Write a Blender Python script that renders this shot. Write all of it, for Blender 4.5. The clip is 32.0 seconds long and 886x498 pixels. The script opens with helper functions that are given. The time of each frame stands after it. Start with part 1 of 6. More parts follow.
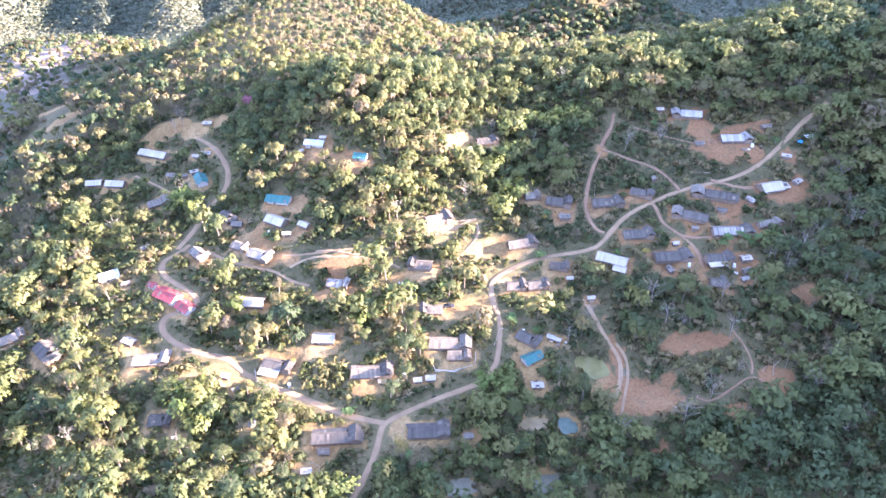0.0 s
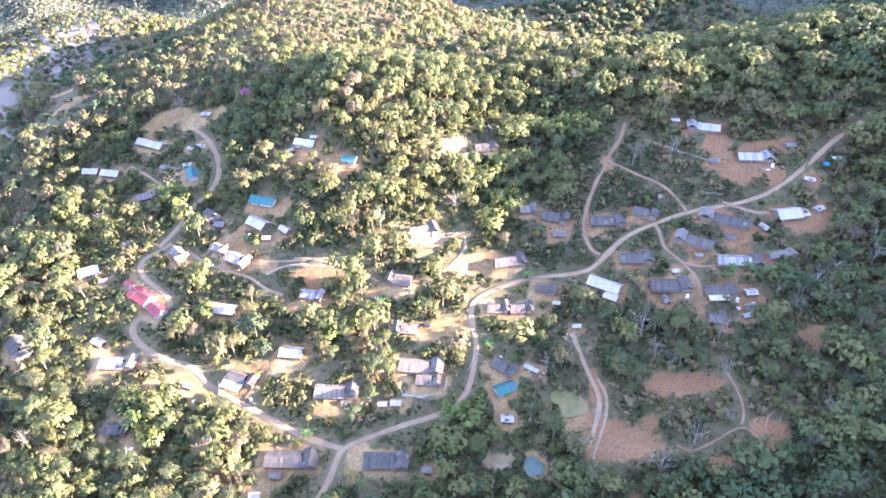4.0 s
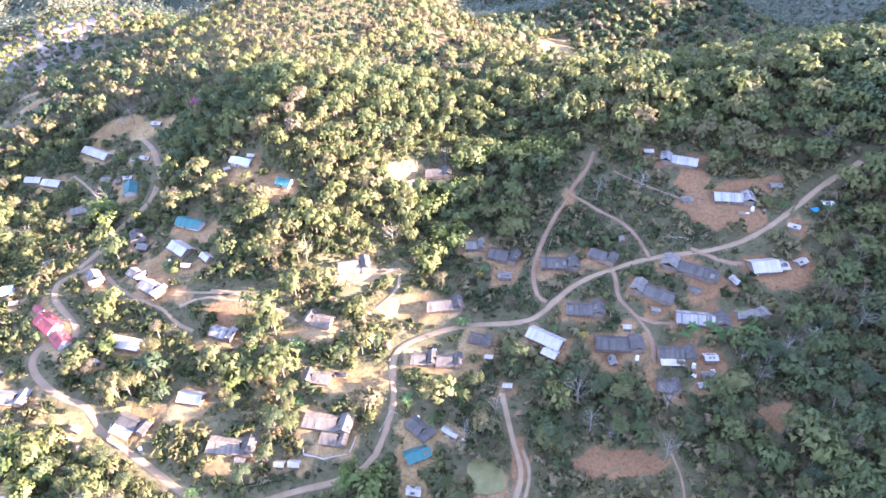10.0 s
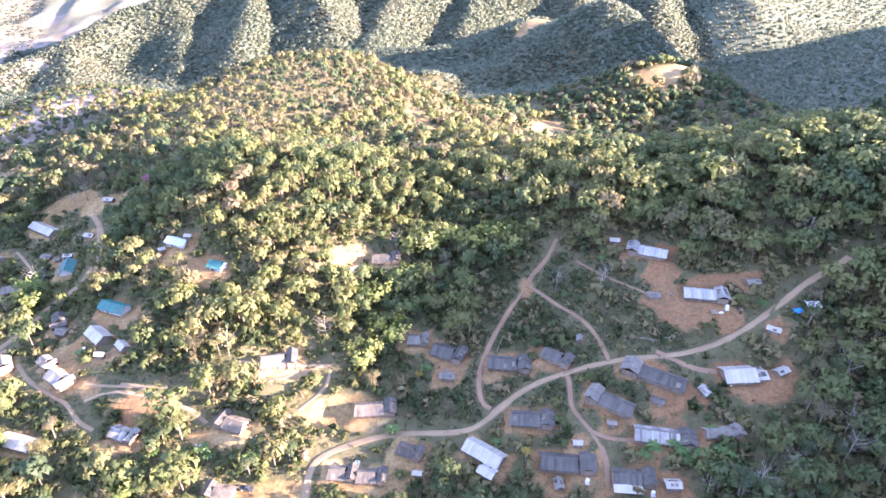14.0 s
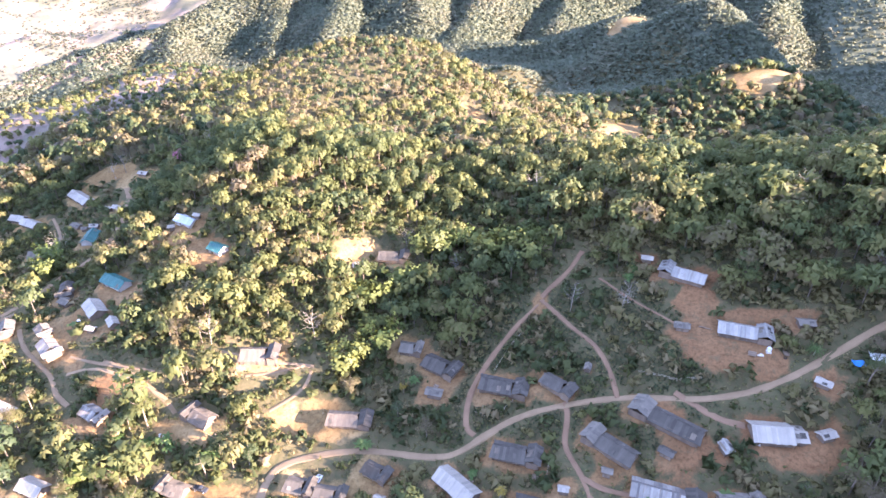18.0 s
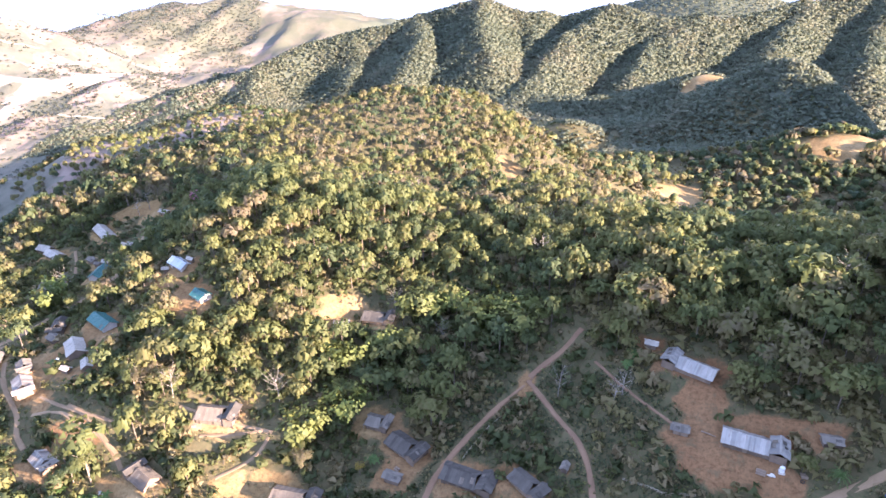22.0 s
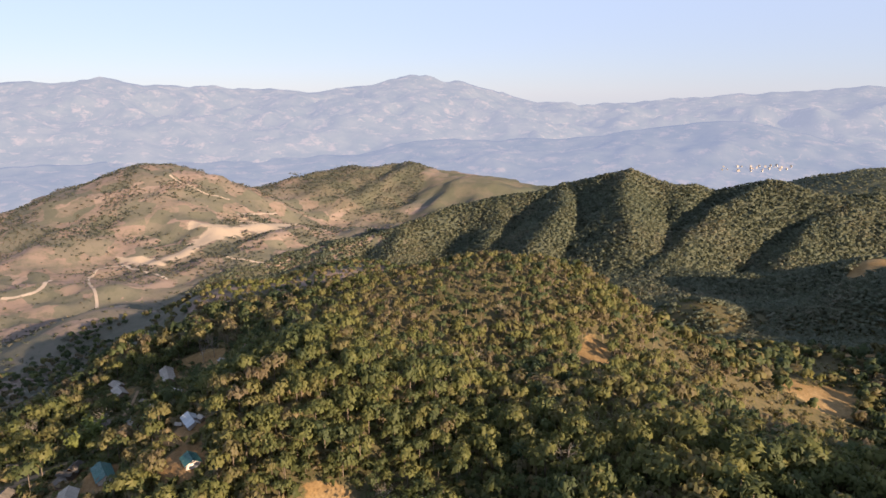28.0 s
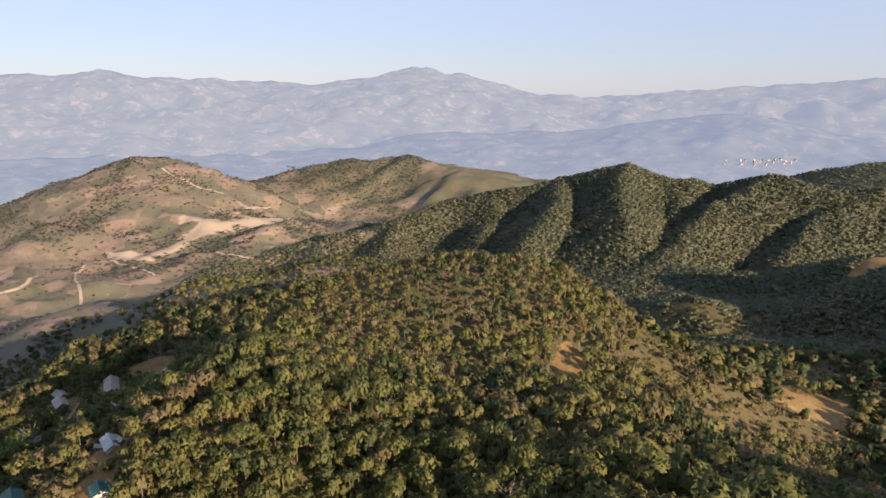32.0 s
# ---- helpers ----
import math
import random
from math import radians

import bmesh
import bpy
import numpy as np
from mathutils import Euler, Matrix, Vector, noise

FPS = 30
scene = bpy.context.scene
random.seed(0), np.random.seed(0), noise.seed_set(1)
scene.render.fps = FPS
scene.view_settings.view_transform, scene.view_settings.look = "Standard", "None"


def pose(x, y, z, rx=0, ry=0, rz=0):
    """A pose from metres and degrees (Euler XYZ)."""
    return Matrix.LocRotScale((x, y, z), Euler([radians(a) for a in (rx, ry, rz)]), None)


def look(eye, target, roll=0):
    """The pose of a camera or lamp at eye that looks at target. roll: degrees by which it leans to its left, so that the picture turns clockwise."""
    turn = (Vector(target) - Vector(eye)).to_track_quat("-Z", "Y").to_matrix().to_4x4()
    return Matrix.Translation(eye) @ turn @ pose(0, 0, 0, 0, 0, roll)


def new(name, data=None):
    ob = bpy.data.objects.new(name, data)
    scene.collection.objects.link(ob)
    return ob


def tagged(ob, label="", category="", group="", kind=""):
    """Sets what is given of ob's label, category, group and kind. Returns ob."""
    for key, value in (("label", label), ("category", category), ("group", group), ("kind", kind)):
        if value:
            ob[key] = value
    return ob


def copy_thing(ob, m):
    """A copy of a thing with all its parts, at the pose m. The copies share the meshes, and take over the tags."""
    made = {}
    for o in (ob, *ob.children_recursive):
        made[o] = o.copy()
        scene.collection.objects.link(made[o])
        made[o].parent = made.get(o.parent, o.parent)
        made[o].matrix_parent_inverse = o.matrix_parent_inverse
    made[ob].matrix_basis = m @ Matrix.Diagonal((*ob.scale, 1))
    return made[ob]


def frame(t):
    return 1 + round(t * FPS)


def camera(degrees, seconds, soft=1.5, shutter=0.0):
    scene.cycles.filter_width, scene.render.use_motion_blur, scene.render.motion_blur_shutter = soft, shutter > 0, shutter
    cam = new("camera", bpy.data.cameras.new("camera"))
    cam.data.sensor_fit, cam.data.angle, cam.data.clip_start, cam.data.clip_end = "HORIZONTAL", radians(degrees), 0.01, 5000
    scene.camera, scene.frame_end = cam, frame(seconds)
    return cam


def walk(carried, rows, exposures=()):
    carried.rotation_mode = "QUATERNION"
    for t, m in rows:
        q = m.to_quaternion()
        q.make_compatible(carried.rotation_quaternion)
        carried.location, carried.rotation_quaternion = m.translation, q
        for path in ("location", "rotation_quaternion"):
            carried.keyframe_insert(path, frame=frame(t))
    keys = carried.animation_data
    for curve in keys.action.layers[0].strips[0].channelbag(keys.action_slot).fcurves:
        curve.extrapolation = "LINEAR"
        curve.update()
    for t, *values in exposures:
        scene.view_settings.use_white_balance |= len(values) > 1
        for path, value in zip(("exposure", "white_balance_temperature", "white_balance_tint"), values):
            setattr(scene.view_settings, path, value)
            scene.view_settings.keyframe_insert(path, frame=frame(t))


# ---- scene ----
cam = camera(69.25, 32.0, soft=1.6)
PATH = [
    (0, pose(-65.83, -114.58, 187.27, 53.910, 0, -10.155)),
    (0.5, pose(-62.21, -112.59, 187.75, 52.972, 0, -8.758)),
    (1, pose(-58.60, -110.58, 188.24, 52.372, 0, -7.322)),
    (1.5, pose(-54.98, -108.51, 188.73, 52.288, 0, -5.886)),
    (2, pose(-51.36, -106.35, 189.22, 52.166, 0, -5.481)),
    (2.5, pose(-47.71, -104.11, 189.68, 52.128, 0, -5.426)),
    (3, pose(-44.04, -101.81, 190.11, 52.050, 0, -5.351)),
    (3.5, pose(-40.31, -99.50, 190.53, 52.040, 0, -5.276)),
    (5.5, pose(-25.09, -90.13, 191.53, 51.876, 0, -5.148)),
    (6, pose(-21.43, -87.82, 191.48, 51.941, 0, -5.099)),
    (6.5, pose(-17.80, -85.52, 191.39, 52.047, 0, -4.986)),
    (7, pose(-14.21, -83.21, 191.23, 52.172, 0, -4.888)),
    (7.5, pose(-10.64, -80.83, 190.98, 52.218, 0, -4.523)),
    (8, pose(-7.10, -78.38, 190.61, 52.251, 0, -4.144)),
    (8.5, pose(-3.56, -75.87, 190.09, 52.204, 0, -2.911)),
    (9, pose(-0.02, -73.28, 189.40, 52.053, 0, -1.493)),
    (9.5, pose(3.55, -70.59, 188.52, 51.891, 0, -1.282)),
    (10, pose(7.22, -67.81, 187.50, 51.749, 0, -1.182)),
    (10.5, pose(11.01, -64.97, 186.43, 51.855, 0, -1.069)),
    (11, pose(14.90, -62.12, 185.36, 52.953, 0, -1.143)),
    (11.5, pose(18.86, -59.23, 184.27, 54.437, 0, -1.173)),
    (12, pose(22.82, -56.30, 183.16, 55.920, 0, -0.876)),
    (12.5, pose(26.73, -53.35, 182.00, 57.422, 0, -0.453)),
    (13, pose(30.55, -50.39, 180.79, 58.615, 0, 0.021)),
    (13.5, pose(34.29, -47.46, 179.52, 58.562, 0, 0.532)),
    (15.5, pose(48.26, -36.34, 173.70, 58.514, 0, 4.159)),
    (16, pose(51.80, -33.45, 172.32, 58.455, 0, 5.784)),
    (16.5, pose(55.36, -30.54, 170.96, 58.396, 0, 7.472)),
    (17, pose(58.97, -27.58, 169.65, 58.386, 0, 8.591)),
    (17.5, pose(62.60, -24.54, 168.41, 58.385, 0, 9.535)),
    (18, pose(66.22, -21.42, 167.26, 58.383, 0, 10.478)),
    (18.5, pose(69.77, -18.21, 166.27, 58.455, 0, 11.317)),
    (19, pose(73.19, -14.97, 165.45, 58.999, 0, 12.081)),
    (19.5, pose(76.42, -11.76, 164.79, 59.622, 0, 12.745)),
    (20, pose(79.52, -8.55, 164.28, 60.221, 0, 13.425)),
    (20.5, pose(82.57, -5.32, 163.90, 60.823, 0, 14.388)),
    (21, pose(85.60, -2.06, 163.58, 61.381, 0, 15.590)),
    (21.5, pose(88.61, 1.28, 163.30, 61.972, 0, 16.858)),
    (22, pose(91.61, 4.68, 163.01, 62.546, 0, 18.324)),
    (22.5, pose(94.57, 8.18, 162.72, 63.126, 0, 19.783)),
    (23, pose(97.47, 11.74, 162.42, 63.689, 0, 21.391)),
    (23.5, pose(100.30, 15.37, 162.17, 63.987, 0, 23.037)),
    (24, pose(103.08, 19.05, 161.95, 63.940, 0, 24.764)),
    (24.5, pose(105.84, 22.78, 161.75, 64.729, 0, 26.453)),
    (26.5, pose(116.92, 38.77, 161.25, 70.945, 0, 31.822)),
    (27, pose(119.15, 42.73, 160.87, 73.587, 0, 32.308)),
    (27.5, pose(121.23, 46.75, 160.50, 76.252, 0, 32.765)),
    (28, pose(123.11, 50.87, 160.19, 76.587, 0, 33.165)),
    (28.5, pose(124.78, 55.15, 159.97, 76.521, 0, 33.369)),
    (29, pose(126.18, 59.47, 159.81, 76.427, 0, 33.447)),
    (29.5, pose(127.25, 63.70, 159.70, 76.343, 0, 33.454)),
    (30, pose(127.96, 67.79, 159.61, 76.304, 0, 33.452)),
    (30.5, pose(128.31, 71.66, 159.53, 76.240, 0, 33.462)),
    (31, pose(128.32, 75.28, 159.46, 76.133, 0, 33.480)),
    (31.5, pose(128.07, 78.70, 159.39, 76.058, 0, 33.561)),
    (32, pose(127.69, 81.99, 159.32, 75.961, 0, 33.611)),
]
walk(cam, PATH, [(0, 5.02, 4900, 32), (12, 4.88, 4950, 32), (18, 4.56, 5110, 30), (24, 3.84, 5320, 26), (27, 2.8, 5800, 21), (28, 2.4, 6000, 20), (32, 2.28, 6050, 19)])

# world, sun and exposure
SUN_ELEV, SUN_AZ = radians(17.2), radians(104)      # azimuth clockwise from +y
world = bpy.data.worlds.new("world")
scene.world = world
world.use_nodes = True
wn = world.node_tree
sky = wn.nodes.new("ShaderNodeTexSky")
sky.sky_type, sky.sun_disc = "NISHITA", False
sky.sun_elevation, sky.sun_rotation = SUN_ELEV, SUN_AZ
sky.air_density, sky.dust_density, sky.ozone_density = 0.9, 0.3, 1.6
sky.altitude = 600
wn.nodes["Background"].inputs["Strength"].default_value = 0.0535
haze = wn.nodes.new("ShaderNodeMix")              # a hazy morning: the sky nearly even in brightness
haze.data_type = "RGBA"
haze.inputs[0].default_value = 0.82
rise = wn.nodes.new("ShaderNodeMapRange")         # thicker and duller towards the horizon
split = wn.nodes.new("ShaderNodeSeparateXYZ")
wn.links.new(wn.nodes.new("ShaderNodeTexCoord").outputs["Generated"], split.inputs[0])
wn.links.new(split.outputs[2], rise.inputs["Value"])
rise.inputs["From Min"].default_value, rise.inputs["From Max"].default_value = 0.02, 0.16
veil = wn.nodes.new("ShaderNodeMix")
veil.data_type = "RGBA"
veil.inputs[6].default_value, veil.inputs[7].default_value = (1.78, 1.88, 2.12, 1), (2.08, 2.32, 2.68, 1)
wn.links.new(rise.outputs[0], veil.inputs[0])
wn.links.new(veil.outputs[2], haze.inputs[7])
wn.links.new(sky.outputs[0], haze.inputs[6])
wn.links.new(haze.outputs[2], wn.nodes["Background"].inputs["Color"])
sun = new("sun", bpy.data.lights.new("sun", "SUN"))
sun.data.energy, sun.data.angle, sun.data.color = 2.85, radians(0.6), (1.0, 0.71, 0.41)
to_sun = Vector((math.sin(SUN_AZ) * math.cos(SUN_ELEV), math.cos(SUN_AZ) * math.cos(SUN_ELEV), math.sin(SUN_ELEV)))
sun.matrix_world = look(to_sun * 500, (0, 0, 0))


# ---- materials ----
def node_mat(name):
    m = bpy.data.materials.new(name)
    m.use_nodes = True
    return m, m.node_tree, m.node_tree.nodes["Principled BSDF"]


def add(nt, kind, **sets):
    n = nt.nodes.new(kind)
    for k, v in sets.items():
        n.inputs[k.replace("_", " ")].default_value = v
    return n


def noise_node(nt, scale, detail=4, coords=None, rough=0.6):
    n = add(nt, "ShaderNodeTexNoise", Scale=scale, Detail=detail, Roughness=rough)
    if coords is not None:
        nt.links.new(coords, n.inputs["Vector"])
    return n.outputs["Fac"]


def ramp(nt, fac, stops):
    r = nt.nodes.new("ShaderNodeValToRGB")
    el = r.color_ramp.elements
    while len(el) < len(stops):
        el.new(0.5)
    for e, (p, c) in zip(el, stops):
        e.position, e.color = p, (*c, 1)
    nt.links.new(fac, r.inputs[0])
    return r.outputs[0]


def blend(nt, fac, a, b, mode="MIX"):
    n = nt.nodes.new("ShaderNodeMix")
    n.data_type, n.blend_type = "RGBA", mode
    for sock, v in ((n.inputs[0], fac), (n.inputs[6], a), (n.inputs[7], b)):
        if isinstance(v, bpy.types.NodeSocket):
            nt.links.new(v, sock)
        else:
            sock.default_value = v if isinstance(v, float) else (*v, 1)
    return n.outputs[2]


def calc(nt, op, a, b=0.0):
    n = nt.nodes.new("ShaderNodeMath")
    n.operation = op
    for sock, v in zip(n.inputs, (a, b)):
        if isinstance(v, bpy.types.NodeSocket):
            nt.links.new(v, sock)
        else:
            sock.default_value = v
    return n.outputs[0]


def bump(nt, bsdf, fac, strength, dist):
    b = add(nt, "ShaderNodeBump", Strength=strength, Distance=dist)
    nt.links.new(fac, b.inputs["Height"])
    nt.links.new(b.outputs[0], bsdf.inputs["Normal"])


def coords(nt, which="Object"):
    return nt.nodes.new("ShaderNodeTexCoord").outputs[which]


def attr(nt, name):
    n = nt.nodes.new("ShaderNodeAttribute")
    n.attribute_name = name
    return n.outputs["Fac"]


def plain(name, dark, light, scale=1.5, rough=0.85, metal=0.0, relief=0.3, spread=0.35):
    """A weathered surface between two colours: broad stains, fine grain and a shift from piece to piece."""
    m, nt, p = node_mat(name)
    co = coords(nt)
    big, fine = noise_node(nt, scale * 0.35, 3, co), noise_node(nt, scale * 6, 5, co)
    rnd = nt.nodes.new("ShaderNodeObjectInfo").outputs["Random"]
    f = calc(nt, "ADD", calc(nt, "MULTIPLY", big, 0.9), calc(nt, "MULTIPLY", fine, 0.45))
    f = calc(nt, "ADD", calc(nt, "SUBTRACT", f, 0.2), calc(nt, "MULTIPLY", calc(nt, "SUBTRACT", rnd, 0.5), spread))
    nt.links.new(ramp(nt, f, ((0.15, dark), (0.8, light))), p.inputs["Base Color"])
    p.inputs["Roughness"].default_value, p.inputs["Metallic"].default_value = rough, metal
    bump(nt, p, fine, relief, 0.05)
    return m


def sheet_mat(name, dark, light, stain, rough=0.55, metal=0.0, stain_amount=0.5, spread=0.3):
    """Corrugated roof sheets: ribs down the slope, lap joints, stains running down, a tone for each sheet."""
    m, nt, p = node_mat(name)
    co = coords(nt)
    rnd = nt.nodes.new("ShaderNodeObjectInfo").outputs["Random"]
    split = nt.nodes.new("ShaderNodeSeparateXYZ")
    nt.links.new(co, split.inputs[0])
    rib = calc(nt, "SINE", calc(nt, "MULTIPLY", split.outputs[0], 2 * math.pi / 0.25))
    lane = add(nt, "ShaderNodeTexWhiteNoise")
    lane.noise_dimensions = "1D"
    nt.links.new(calc(nt, "FLOOR", calc(nt, "ADD", calc(nt, "DIVIDE", split.outputs[0], 0.9), calc(nt, "MULTIPLY", rnd, 37.0))), lane.inputs["W"])
    map_ = nt.nodes.new("ShaderNodeMapping")
    map_.inputs["Scale"].default_value = (2.2, 0.35, 0.35)
    nt.links.new(co, map_.inputs[0])
    runs = noise_node(nt, 1.3, 5, map_.outputs[0], 0.7)
    blotch = noise_node(nt, 0.4, 4, co)
    tone = calc(nt, "ADD", calc(nt, "MULTIPLY", lane.outputs["Value"], 0.35), calc(nt, "MULTIPLY", blotch, 0.6))
    tone = calc(nt, "ADD", tone, calc(nt, "MULTIPLY", calc(nt, "SUBTRACT", rnd, 0.5), spread))
    col = ramp(nt, tone, ((0.2, dark), (0.75, light)))
    mask = ramp(nt, runs, ((0.5, (0, 0, 0)), (0.72, (1, 1, 1))))
    col = blend(nt, calc(nt, "MULTIPLY", mask, stain_amount), col, stain)
    nt.links.new(col, p.inputs["Base Color"])
    p.inputs["Roughness"].default_value, p.inputs["Metallic"].default_value = rough, metal
    p.inputs["Specular IOR Level"].default_value = 0.25
    bump(nt, p, rib, 0.5, 0.03)
    return m


def leaf_mat(name, stops, through_amount=0.52, gain=1.16):
    """Leaves: a tone for each tree (attribute or object), a lesser one for each clump, light shining through."""
    m = bpy.data.materials.new(name)
    m.use_nodes = True
    nt = m.node_tree
    p = nt.nodes["Principled BSDF"]
    rnd = nt.nodes.new("ShaderNodeObjectInfo").outputs["Random"]
    isl = nt.nodes.new("ShaderNodeNewGeometry").outputs["Random Per Island"]
    tone = calc(nt, "FRACT", calc(nt, "ADD", attr(nt, "tone"), rnd))
    tone = calc(nt, "ADD", calc(nt, "MULTIPLY", tone, 0.86), calc(nt, "MULTIPLY", isl, 0.14))
    col = ramp(nt, tone, stops)
    hs = add(nt, "ShaderNodeHueSaturation", Saturation=1.0)
    nt.links.new(calc(nt, "ADD", gain, calc(nt, "MULTIPLY", isl, 0.22)), hs.inputs["Value"])
    nt.links.new(col, hs.inputs["Color"])
    nt.links.new(hs.outputs[0], p.inputs["Base Color"])
    p.inputs["Roughness"].default_value = 0.6
    p.inputs["Specular IOR Level"].default_value = 0.25
    tr = nt.nodes.new("ShaderNodeBsdfTranslucent")
    nt.links.new(hs.outputs[0], tr.inputs["Color"])
    mix = nt.nodes.new("ShaderNodeMixShader")
    mix.inputs[0].default_value = through_amount
    nt.links.new(p.outputs[0], mix.inputs[1])
    nt.links.new(tr.outputs[0], mix.inputs[2])
    nt.links.new(mix.outputs[0], nt.nodes["Material Output"].inputs["Surface"])
    return m


GREENS = ((0.0, (0.041, 0.063, 0.032)), (0.2, (0.061, 0.081, 0.035)), (0.4, (0.082, 0.100, 0.038)), (0.56, (0.105, 0.118, 0.039)), (0.68, (0.128, 0.132, 0.046)),
          (0.8, (0.126, 0.118, 0.051)), (0.9, (0.116, 0.100, 0.058)), (1.0, (0.134, 0.110, 0.076)))
# greens for far woods, paled and greyed: haze put into the leaf colour
HAZED = ((0.0, (0.090, 0.104, 0.078)), (0.3, (0.112, 0.126, 0.092)), (0.6, (0.140, 0.148, 0.104)), (0.8, (0.165, 0.160, 0.112)), (1.0, (0.19, 0.172, 0.132)))
M_LEAF = leaf_mat("forest_leaves", GREENS)
M_DISTANT = leaf_mat("distant_leaves_hazed", HAZED, gain=0.8)
# the range's leaves too are bluer and paler, with haze in the colour
M_RANGE = leaf_mat("range_leaves_hazed", ((0.0, (0.066, 0.086, 0.062)), (0.35, (0.082, 0.102, 0.070)), (0.7, (0.106, 0.120, 0.078)), (1.0, (0.138, 0.134, 0.092))), gain=1.2)
M_BUSH = leaf_mat("shrub_leaves", ((0.0, (0.046, 0.062, 0.026)), (0.35, (0.082, 0.096, 0.034)), (0.6, (0.13, 0.13, 0.045)), (0.8, (0.16, 0.14, 0.065)), (1.0, (0.21, 0.17, 0.10))), gain=1.05)
M_BAMBOO = leaf_mat("bamboo_leaves", ((0.0, (0.10, 0.14, 0.03)), (1.0, (0.16, 0.175, 0.05))), 0.3, 0.75)
M_BANANA = leaf_mat("banana_leaves", ((0.0, (0.06, 0.11, 0.03)), (1.0, (0.12, 0.17, 0.05))), 0.3, 0.75)
M_CROP = leaf_mat("crop_leaves", ((0.0, (0.024, 0.042, 0.018)), (0.6, (0.042, 0.062, 0.025)), (1.0, (0.075, 0.085, 0.036))), 0.3, 0.65)
M_YELLOW = leaf_mat("yellow_leaves", ((0.0, (0.26, 0.20, 0.035)), (1.0, (0.34, 0.27, 0.05))), 0.4, 0.8)
M_PINK = leaf_mat("pink_blossom", ((0.0, (0.33, 0.14, 0.20)), (1.0, (0.42, 0.20, 0.26))))
M_BARK = plain("bark", (0.07, 0.055, 0.04), (0.20, 0.17, 0.13), 2.0)
M_PALE_BARK = plain("pale_bark", (0.13, 0.115, 0.095), (0.27, 0.245, 0.21), 2.0)
M_ROAD = plain("road_earth", (0.135, 0.092, 0.05), (0.24, 0.172, 0.10), 0.5, 0.95, relief=0.5)
M_REDPATH = plain("reddish_path_earth", (0.115, 0.070, 0.040), (0.20, 0.128, 0.075), 0.5, 0.95, relief=0.5)
M_WOOD = plain("weathered_boards", (0.07, 0.052, 0.038), (0.19, 0.145, 0.105), 1.2)
M_POST = plain("post_wood", (0.09, 0.07, 0.05), (0.17, 0.13, 0.09), 2.0)
M_BLOCK = plain("cement_wall", (0.28, 0.26, 0.23), (0.46, 0.43, 0.39), 0.8)
ROOFS = {
    "d": sheet_mat("dark_fibre_cement", (0.045, 0.041, 0.035), (0.098, 0.089, 0.076), (0.042, 0.037, 0.030), 0.9),
    "g": sheet_mat("grey_fibre_cement", (0.090, 0.082, 0.070), (0.175, 0.157, 0.131), (0.085, 0.074, 0.057), 0.9),
    "n": sheet_mat("tan_grey_fibre_cement", (0.087, 0.073, 0.057), (0.164, 0.140, 0.109), (0.074, 0.059, 0.044), 0.9),
    "w": sheet_mat("white_metal_sheet", (0.217, 0.203, 0.177), (0.348, 0.321, 0.274), (0.233, 0.198, 0.150), 0.4, 0.1, 0.35, 0.15),
    "m": sheet_mat("zinc_sheet", (0.159, 0.158, 0.150), (0.307, 0.297, 0.273), (0.170, 0.129, 0.088), 0.5, 0.2, 0.6, 0.35),
    "p": sheet_mat("patched_sheet", (0.090, 0.084, 0.079), (0.254, 0.243, 0.216), (0.170, 0.119, 0.079), 0.6, 0.05, 0.6, 0.8),
    "b": sheet_mat("pale_blue_sheet", (0.24, 0.28, 0.31), (0.40, 0.44, 0.47), (0.35, 0.33, 0.30), 0.45, 0.1, 0.4),
    "t": sheet_mat("teal_sheet", (0.018, 0.072, 0.07), (0.04, 0.125, 0.115), (0.075, 0.105, 0.095), 0.45, 0.0, 0.3),
    "r": sheet_mat("red_sheet", (0.15, 0.026, 0.028), (0.24, 0.05, 0.05), (0.17, 0.075, 0.065), 0.5, 0.0, 0.4),
}


# ---- the land ----
HILLS = []


def hill(x, y, h, rx, ry, turn=0):
    HILLS.append((x, y, h, rx, ry, radians(turn)))


hill(-105.2, 355.6, 148.6, 98.9, 160.4, -30.4)
hill(84.5, 204, 79.9, 80.7, 55, -67.2)
hill(-11.7, 103.8, 101.9, 142.3, 54.9, -8.8)
hill(247.1, 152.8, 103.1, 82.5, 217.2, 40.6)
hill(-313.8, 351.6, 59.1, 58, 129.6, 46)
hill(-334.8, 566.5, 109, 177.5, 118.2, -44.2)
hill(33, 965.8, 72.9, 231.3, 280.1, 1.8)
hill(229.6, 818.7, 106.1, 55, 94.6, 32.6)
hill(87.8, -9.9, 101.3, 286.4, 54.9, -3.1)
hill(297.5, 338.5, 131.6, 153.6, 259.8, 18.5)
hill(-37.7, 212.1, 100.6, 61.7, 54.9, -23.2)
hill(-365.3, 187.8, 75.9, 80.2, 257.3, 49.2)
hill(256, 608, 43, 60, 38, 0)
hill(202, 412, -36, 74, 58, 0)
hill(198, 195, 24, 42, 52, 0)
hill(66, 750, -16, 45, 32, 0)
hill(-318, 292, -24, 34, 75, 30)
hill(-419, 440, 20, 52, 34, 0)
hill(-88, 459, 9, 60, 40, 0)
hill(44, 322, 11, 40, 36, 0)
hill(-262, 258, 15, 24, 24, 0)
hill(-984, 1406, -62, 150, 160, 0)
hill(-560, 412, 28, 60, 60, 0)
hill(-885, 975, 26, 70, 60, 0)
hill(188, 762, -16, 55, 45, 0)
hill(182, 885, -22, 42, 42, 0)
hill(158, 962, 24, 44, 40, 0)
hill(-5, 1015, -26, 60, 34, 0)
